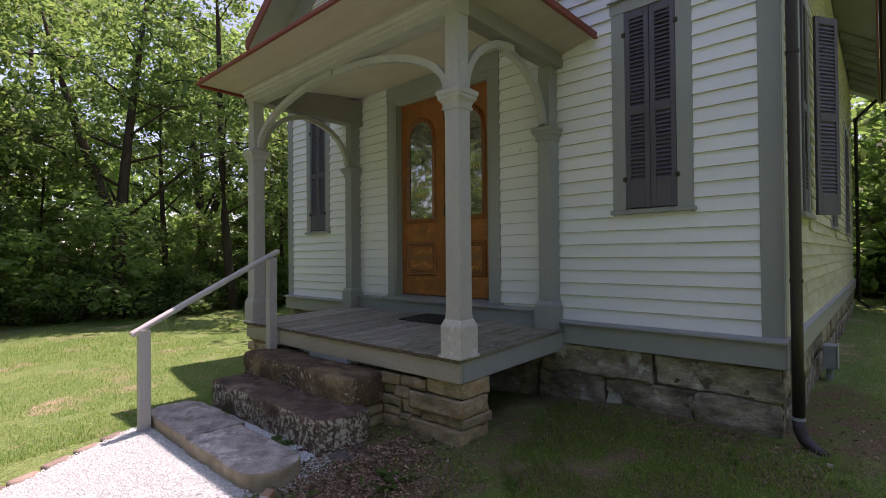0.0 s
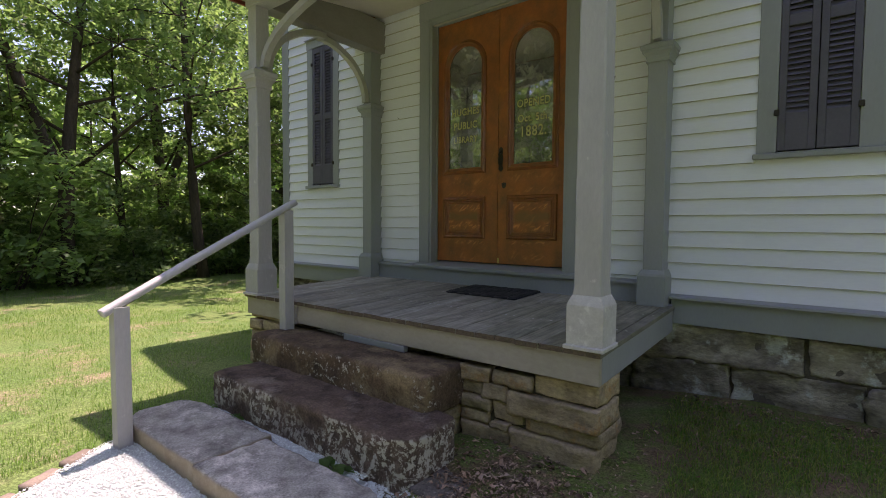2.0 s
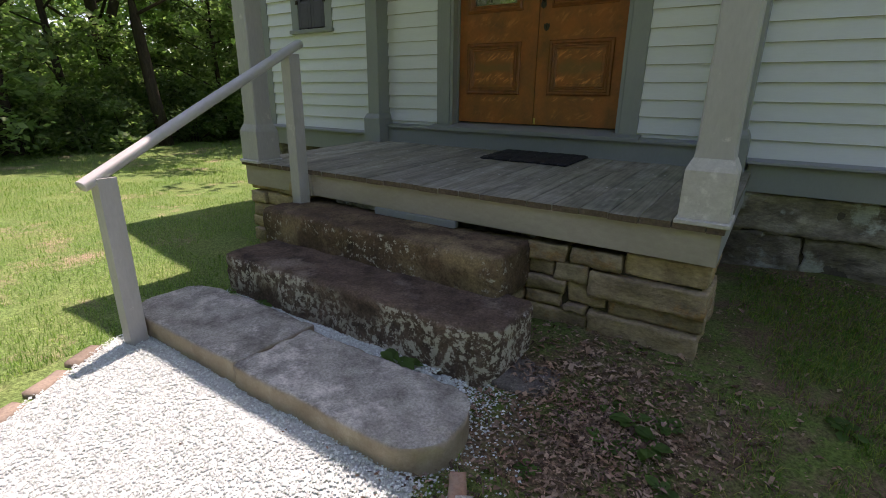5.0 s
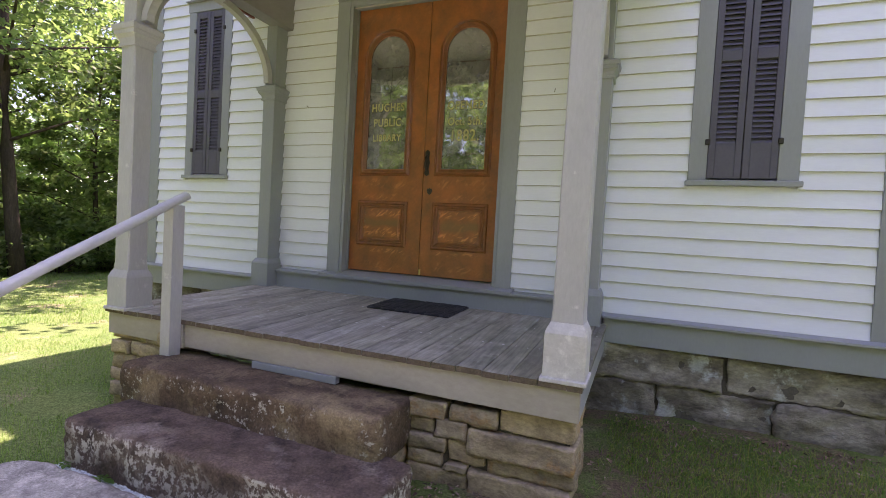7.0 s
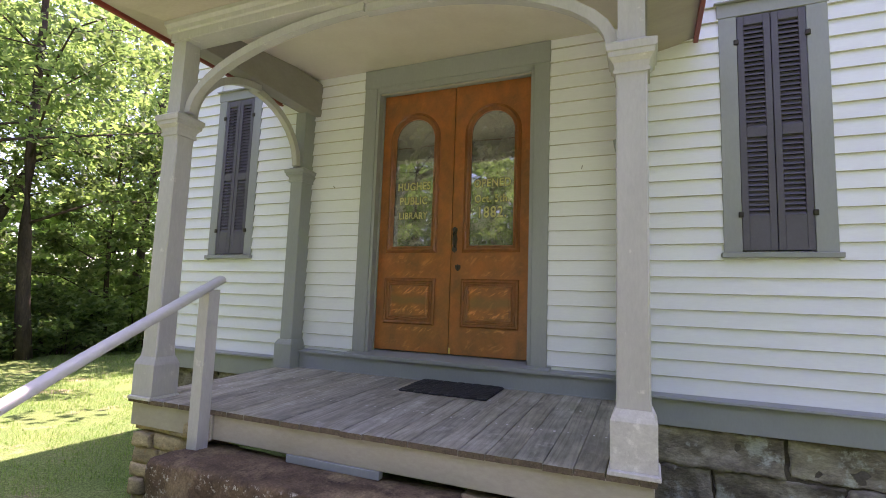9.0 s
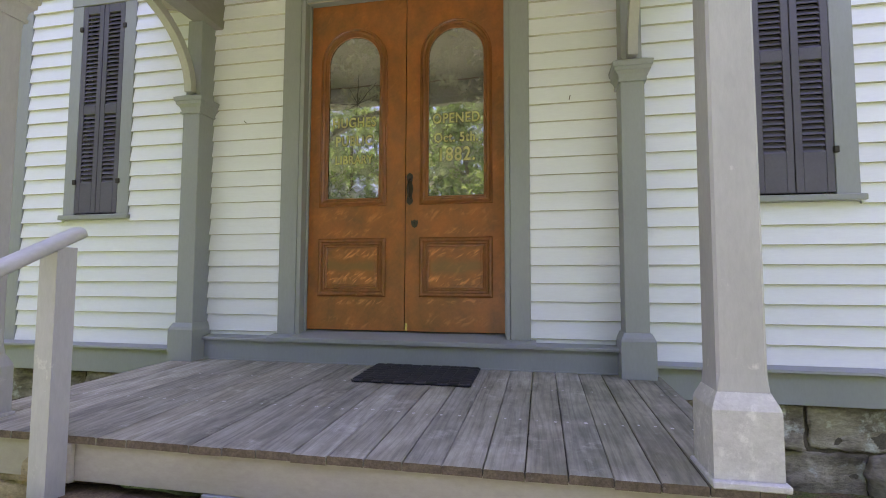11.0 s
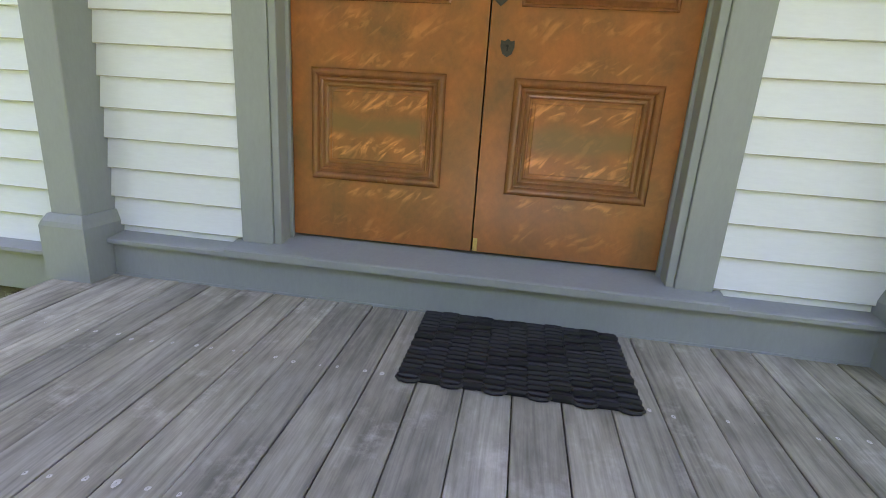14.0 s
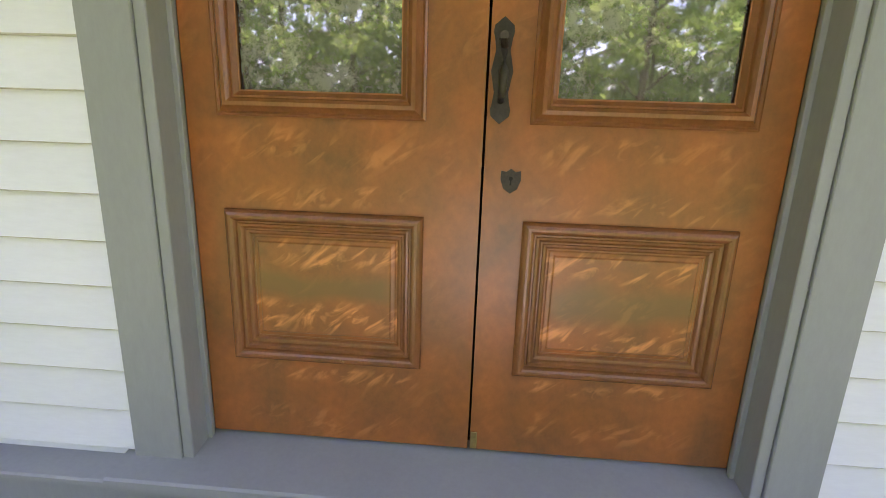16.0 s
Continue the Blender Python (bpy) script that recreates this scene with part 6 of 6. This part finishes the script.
def make_shrub(seed, height, width, leaves, size):
    rng = np.random.default_rng(seed)
    n = 26
    c = np.stack([rng.normal(0, width * 0.36, n), rng.normal(0, width * 0.36, n), 0.15 + rng.random(n) * height], -1)
    r = 0.18 * width + 0.15 * width * rng.random(n)
    v, f = leaf_cloud(rng, c, r, int(leaves * 0.75), size * 1.13, 0.5)
    bm = bmesh.new()
    for i in range(9):
        tube([(0.1 * math.cos(i), 0.1 * math.sin(i), -0.2), tuple(0.5 * c[i] + np.array([0, 0, 0.1])), tuple(c[i])], [0.02, 0.012, 0.004], 5, bm)
    t = thing("shrub", "leafy green understorey shrub at the edge of the woods", "shrub", "understorey shrubs")
    part("stem", bm, BARK, t)
    me = bpy.data.meshes.new("foliage")
    me.from_pydata(v.tolist(), [], f.tolist())
    me.materials.append(SHRUB)
    link_mesh("foliage", me, SHRUB, t)
    return t


def plant_woods():
    rr = random.Random(11)
    kinds = [make_tree(1, 11.0, 0.20, 2.9, 4.4, 10500, 0.080, True), make_tree(2, 13.5, 0.16, 3.0, 3.6, 6500, 0.084), make_tree(3, 9.0, 0.12, 1.4, 2.6, 7400, 0.072), make_tree(4, 15.5, 0.165, 3.8, 4.2, 6500, 0.088), make_tree(6, 7.0, 0.09, 0.9, 2.3, 7800, 0.072)]
    # sparser kinds of the same trees for the sides that are only seen mirrored or far off
    kinds += [make_tree(31, 12.0, 0.16, 2.2, 3.8, 4600, 0.125), make_tree(32, 9.5, 0.13, 1.2, 3.2, 4200, 0.12), make_tree(33, 14.5, 0.17, 2.8, 4.2, 4800, 0.13)]
    spots = []
    # the edge of the woods on the far side of the lawn, then deeper rows
    for x, y, k in ((-11.8, -0.7, 0), (-11.2, 2.4, 3), (-13.4, 1.0, 2), (-12.6, -3.2, 4), (-11.6, -5.0, 3), (-12.4, -9.5, 3), (-13.6, -5.6, 1), (-12.0, 4.6, 4), (-9.6, 6.2, 2), (-11.5, 8.6, 0), (-14.5, -8.6, 0), (-13.9, -1.9, 4), (5.6, 16.8, 1), (7.4, 18.6, 3), (6.4, 21.5, 0), (9.0, 16.4, 2), (10.2, 20.4, 1), (4.4, 19.4, 4), (7.9, 15.6, 4)):
        spots.append((x, y, k))
    def far_enough(x, y, d):
        return all((x - a) ** 2 + (y - b) ** 2 > d * d for a, b, _ in spots)
    tries = 0
    while len(spots) < 39 and tries < 4000:
        tries += 1
        x, y = rr.uniform(-27, -13.5), rr.uniform(-18, 24)
        if far_enough(x, y, 3.6):
            spots.append((x, y, rr.randrange(5)))
    while len(spots) < 60 and tries < 8000:
        tries += 1
        x, y = rr.uniform(-13, 24), rr.uniform(17.5, 28)
        if far_enough(x, y, 3.0):
            spots.append((x, y, 5 + rr.randrange(3)))
    while len(spots) < 70 and tries < 12000:
        tries += 1
        x, y = rr.uniform(11.5, 24), rr.uniform(-8, 18)
        if far_enough(x, y, 3.2):
            spots.append((x, y, 5 + rr.randrange(3)))
    while len(spots) < 104 and tries < 16000:
        tries += 1
        x, y = rr.uniform(-16, 16), rr.uniform(-30, -16)
        if far_enough(x, y, 2.7):
            spots.append((x, y, 5 + rr.randrange(3)))
    used = set()
    for i, (x, y, k) in enumerate(spots):
        s = rr.uniform(0.85, 1.2) if i else 1.0
        m = pose(x, y, ground_z(x, y) - 0.02, 0, 0, rr.uniform(0, 360) if i else 0.0)
        if k in used:
            t = copy_thing(kinds[k], m)
        else:
            t = kinds[k]
            t.matrix_basis = m
            used.add(k)
        t.scale = (s, s, s * rr.uniform(0.92, 1.1))
    bushes = [make_shrub(21, 1.5, 1.7, 3000, 0.062), make_shrub(22, 2.4, 2.1, 3400, 0.07), make_shrub(23, 0.9, 1.4, 2200, 0.055)]
    used = set()
    places = []
    for i in range(44):
        places.append((rr.uniform(-13.5, -11.3) - 0.04 * abs(i - 20), -11 + i * 0.62))
    for i in range(16):
        places.append((rr.uniform(-17.5, -14.0), -12 + i * 1.8))
    for i in range(18):
        places.append((4.6 + i * 0.42, rr.uniform(13.6, 16.4)))
    for i in range(16):
        places.append((rr.uniform(-10.5, 20), rr.uniform(16.5, 19)))
    for i in range(10):
        places.append((rr.uniform(10.5, 13), rr.uniform(-4, 16)))
    for i in range(14):
        places.append((-15 + i * 2.3, rr.uniform(-20, -17.5)))
    for i, (x, y) in enumerate(places):
        k = rr.choice((0, 1, 1, 2)) if x < -13.6 else rr.choice((0, 0, 1, 2))
        s = rr.uniform(0.8, 1.35) * (1.9 if x > 4 and y > 13 else 1.0)
        m = pose(x, y, ground_z(x, y) - 0.03, 0, 0, rr.uniform(0, 360))
        if k in used:
            t = copy_thing(bushes[k], m)
        else:
            t = bushes[k]
            t.matrix_basis = m
            used.add(k)
        t.scale = (s, s, s)
    # far woods closing the view all round
    rng = np.random.default_rng(77)
    n = 1900
    ang = rng.random(n) * 2 * np.pi
    rad = rng.uniform(31, 44, n)
    zc = rng.random(n) * 21
    c = np.stack([np.cos(ang) * rad, 2 + np.sin(ang) * rad, zc], -1)
    gap = np.abs(np.mod(ang - 4.80, 2 * np.pi))
    keep = ~((gap < 0.12) & (zc > 5.5))
    c = c[keep]
    v, f = leaf_cloud(rng, c, rng.uniform(1.2, 2.6, len(c)), 88000, 0.34, 0.5)
    stuff_mesh("far_woods", v, f, SHRUB, "dense green woods closing the distance", "woods")
    # thickets between the trunks
    for name, n, x0, x1, y0, y1, top, leaves, size in (("thicket_west", 420, -29, -15.5, -20, 24, 5.5, 46000, 0.19), ("thicket_south", 260, -24, 24, -34, -20, 5.0, 16000, 0.27), ("thicket_north", 120, -14, 22, 19, 30, 6.0, 9000, 0.25)):
        c = np.stack([rng.uniform(x0, x1, n), rng.uniform(y0, y1, n), 0.3 + top * rng.random(n) ** 1.4], -1)
        v, f = leaf_cloud(rng, c, rng.uniform(0.7, 1.5, n), leaves, size, 0.5)
        stuff_mesh(name, v, f, SHRUB, "dense leafy thicket between the tree trunks", "thicket")


plant_woods()


def blades(name, rng, x, y, h, label, lean=0.5, mat=GRASS):
    n = len(x)
    z = np.array([ground_z(a, b) for a, b in zip(x, y)]) - 0.004
    ang = rng.random(n) * 2 * np.pi
    hh = h * (0.5 + rng.random(n))
    w = 0.0012 + 0.013 * hh
    p = np.stack([x, y, z], -1)
    side = np.stack([np.cos(ang), np.sin(ang), np.zeros(n)], -1)
    fwd = np.stack([-np.sin(ang), np.cos(ang), np.zeros(n)], -1)
    ln = (lean * rng.random(n))[:, None]
    up = np.array([0, 0, 1.0])
    hh, w = hh[:, None], w[:, None]
    mid = p + up * hh * 0.6 + fwd * hh * ln * 0.35
    tip = p + up * hh * (1 - 0.3 * ln) + fwd * hh * ln
    q = np.stack([p - side * w, p + side * w, mid + side * w * 0.7, mid - side * w * 0.7, tip], 1).reshape(-1, 3)
    base = (np.arange(n) * 5)[:, None]
    f = [(a, a + 1, a + 2, a + 3) for a in range(0, n * 5, 5)] + [(a + 3, a + 2, a + 4) for a in range(0, n * 5, 5)]
    return stuff_mesh(name, q, f, mat, label, "grass")


def thin_out(x, y, rng, level):
    keep = np.array([noise.noise(Vector((a * 1.1, b * 1.1, 9))) + 0.5 * noise.noise(Vector((a * 3.3, b * 3.3, 2))) > level for a, b in zip(x, y)])
    return keep


def plant_grass():
    rng = np.random.default_rng(8)
    # grass before the foundation, in its own shade-toned greens
    n = 190000
    x, y = 1.1 + 4.4 * rng.random(n) ** 1.25, -0.25 - 4.6 * rng.random(n) ** 0.9
    q = rng.random(n)
    soil = np.hypot((x - 1.4) / 0.72, (y + 2.4) / 0.85)
    bare = (soil + 0.55 * (q - 0.5) < 1.0) | ((y > -2.1) & (q < np.exp(-np.maximum(x - 1.80, 0) / 0.22))) | (q < 0.9 * np.exp((y + 0.25) / 0.35))
    patch = np.array([noise.noise(Vector((a * 2.3, b * 2.3, 7))) for a, b in zip(x, y)])
    k = thin_out(x, y, rng, -0.75) & ~bare & (patch + 0.5 * (rng.random(n) - 0.5) > -0.42 + 0.3 * np.clip(1.7 - soil, 0, 1))
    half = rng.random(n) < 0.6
    blades("grass_shade", rng, x[k & half], y[k & half], 0.030, "uneven dark green grass in the shade of the house", 1.3, SHORT_GRASS_SHADE)
    k &= ~half
    blades("grass_shade", rng, x[k], y[k], 0.045, "longer straggling grass in the shade of the house", 1.9, GRASS_SHADE)
    # lawn
    n = 105000
    x, y = -1.05 - 7.0 * rng.random(n) ** 1.5, rng.uniform(-6.5, 2.2, n)
    k = thin_out(x, y, rng, -0.32) & ~((y < -3.2) & (x > -1.02 + 0.55 * np.clip((-3.3 - y) / 0.95, 0, 1) - 0.06)) & ~((x > -1.85) & (y > -1.9))
    blades("grass_lawn", rng, x[k], y[k], 0.036, "short sunlit green lawn grass", 1.0)
    n = 36000
    x, y = rng.uniform(-12.8, -5, n), rng.uniform(-10, 9, n)
    k = thin_out(x, y, rng, -0.2)
    blades("grass_far", rng, x[k], y[k], 0.06, "longer grass towards the woods")
    n = 14000
    x, y = rng.uniform(3.9, 8, n), rng.uniform(-1, 14, n)
    k = thin_out(x, y, rng, -0.1)
    blades("grass_side", rng, x[k], y[k], 0.06, "grass along the side of the house")


plant_grass()


def weed(x, y, size, count, seed, broad=0.42, label="small broad-leaved green weed growing in the gravel"):
    rr = random.Random(seed)
    z = max(ground_z(x, y), 0.0) + (0.075 if -2.85 < y < -2.5 and x < 1 else 0.004)
    w0 = thing("weed", label, "weed", "weeds", at=(x, y, z))
    for i in range(count):
        bm = bmesh.new()
        a = i * 2.4 + rr.uniform(-0.3, 0.3)
        ln = size * rr.uniform(0.6, 1.1)
        el = rr.uniform(0.25, 0.8)
        d = Vector((math.cos(a) * math.cos(el), math.sin(a) * math.cos(el), math.sin(el)))
        sd = Vector((-math.sin(a), math.cos(a), 0))
        o = Vector((x + rr.uniform(-1, 1) * size * 0.15, y + rr.uniform(-1, 1) * size * 0.15, z))
        row = []
        for t, w in ((0.0, 0.05), (0.25, 0.3), (0.55, 1.0), (0.8, 0.7), (1.0, 0.05)):
            c = o + d * ln * t - Vector((0, 0, 0.45 * ln * t * t))
            row.append((bm.verts.new(c - sd * ln * broad * 0.5 * w), bm.verts.new(c - Vector((0, 0, 0.04 * ln * w))), bm.verts.new(c + sd * ln * broad * 0.5 * w)))
        for p, q in zip(row, row[1:]):
            bm.faces.new((p[0], p[1], q[1], q[0]))
            bm.faces.new((p[1], p[2], q[2], q[1]))
        part("leaf", bm, WEED_LEAF, w0)


def plant_weeds():
    weed(0.56, -2.66, 0.17, 14, 1)
    weed(-0.62, -2.60, 0.09, 8, 2)
    weed(-0.95, -2.58, 0.07, 7, 3)
    rr = random.Random(9)
    for x, y, s in ((1.62, -2.42, 0.13), (1.70, -2.50, 0.12), (1.56, -2.56, 0.11), (1.75, -2.36, 0.11), (1.80, -2.68, 0.10), (1.50, -2.38, 0.09), (2.05, -2.75, 0.09), (1.35, -2.85, 0.07), (1.70, -2.95, 0.09)):
        weed(x, y, s, 13, int(x * 100), 0.5, "low clump of broad green weed leaves in the soil")
    for i in range(26):
        x, y = rr.uniform(2.0, 4.9), rr.uniform(-3.9, -0.6)
        weed(x, y, rr.uniform(0.05, 0.1), 7, 100 + i, 0.55, "low broad-leaved weed in the shaded grass")


plant_weeds()


def scatter_litter():
    rng = np.random.default_rng(31)
    n = 11000
    r = np.abs(rng.normal(0, 0.62, n))
    a = rng.random(n) * 2 * np.pi
    x, y = 1.50 + 0.78 * r * np.cos(a), -2.55 + 0.95 * r * np.sin(a)
    extra = 1500
    x = np.concatenate([x, rng.uniform(1.9, 3.9, extra)])
    y = np.concatenate([y, -0.25 - 0.9 * rng.random(extra) ** 2])
    x = np.concatenate([x, rng.uniform(3.75, 4.5, 500)])
    y = np.concatenate([y, rng.uniform(-0.3, 1.8, 500)])
    # curled whole leaves that have gathered at the foot of the pier and the steps
    big = 260
    x = np.concatenate([x, 1.22 + 0.28 * rng.normal(size=big)])
    y = np.concatenate([y, -2.28 + 0.30 * rng.normal(size=big)])
    n = len(x)
    z = np.array([ground_z(p, q) for p, q in zip(x, y)]) + 0.004 + 0.014 * rng.random(n)
    s = 0.004 + 0.016 * rng.random(n) ** 2.4
    s[-big:] = 0.012 + 0.015 * rng.random(big)
    ang = rng.random(n) * 2 * np.pi
    u = np.stack([np.cos(ang), np.sin(ang), rng.normal(0, 0.3, n)], -1) * s[:, None]
    w = np.stack([-np.sin(ang), np.cos(ang), rng.normal(0, 0.3, n)], -1) * (s * rng.uniform(0.2, 0.75, n))[:, None]
    p = np.stack([x, y, z], -1)
    lift = np.zeros((n, 3))
    lift[:, 2] = s * 0.35
    skew = u * rng.uniform(-0.7, 0.7, n)[:, None]
    q = np.stack([p - u, p + w + lift + skew, p + u, p - w + lift - skew], 1).reshape(-1, 3)
    stuff_mesh("leaf_litter", q, np.arange(n * 4).reshape(-1, 4), LITTER, "dry brown leaf litter on the soil beside the pier", "leaf litter")
    for i, (x, y, rot) in enumerate(((1.20, -3.12, 30), (1.29, -3.20, 40))):
        ob = rough_stone("brick_piece", -0.035, 0.035, -0.075, 0.075, -0.03, 0.035, BRICK if i != 1 else SLAB, None, 90 + i, 0.008, 0.02, 0.01)
        ob.matrix_basis = pose(x, y, ground_z(x, y) + 0.02, 6, 4, rot)
        tagged(ob, "broken piece of weathered pale brick on the ground", "brick", "broken bricks")
    ob = rough_stone("pebble", -0.02, 0.02, -0.016, 0.016, -0.01, 0.022, SLAB, None, 99, 0.004, 0.015, 0.006)
    ob.matrix_basis = pose(3.95, -0.55, ground_z(3.95, -0.55) + 0.012)
    tagged(ob, "small white pebble on the soil", "pebble")


scatter_litter()
build_clapboards()
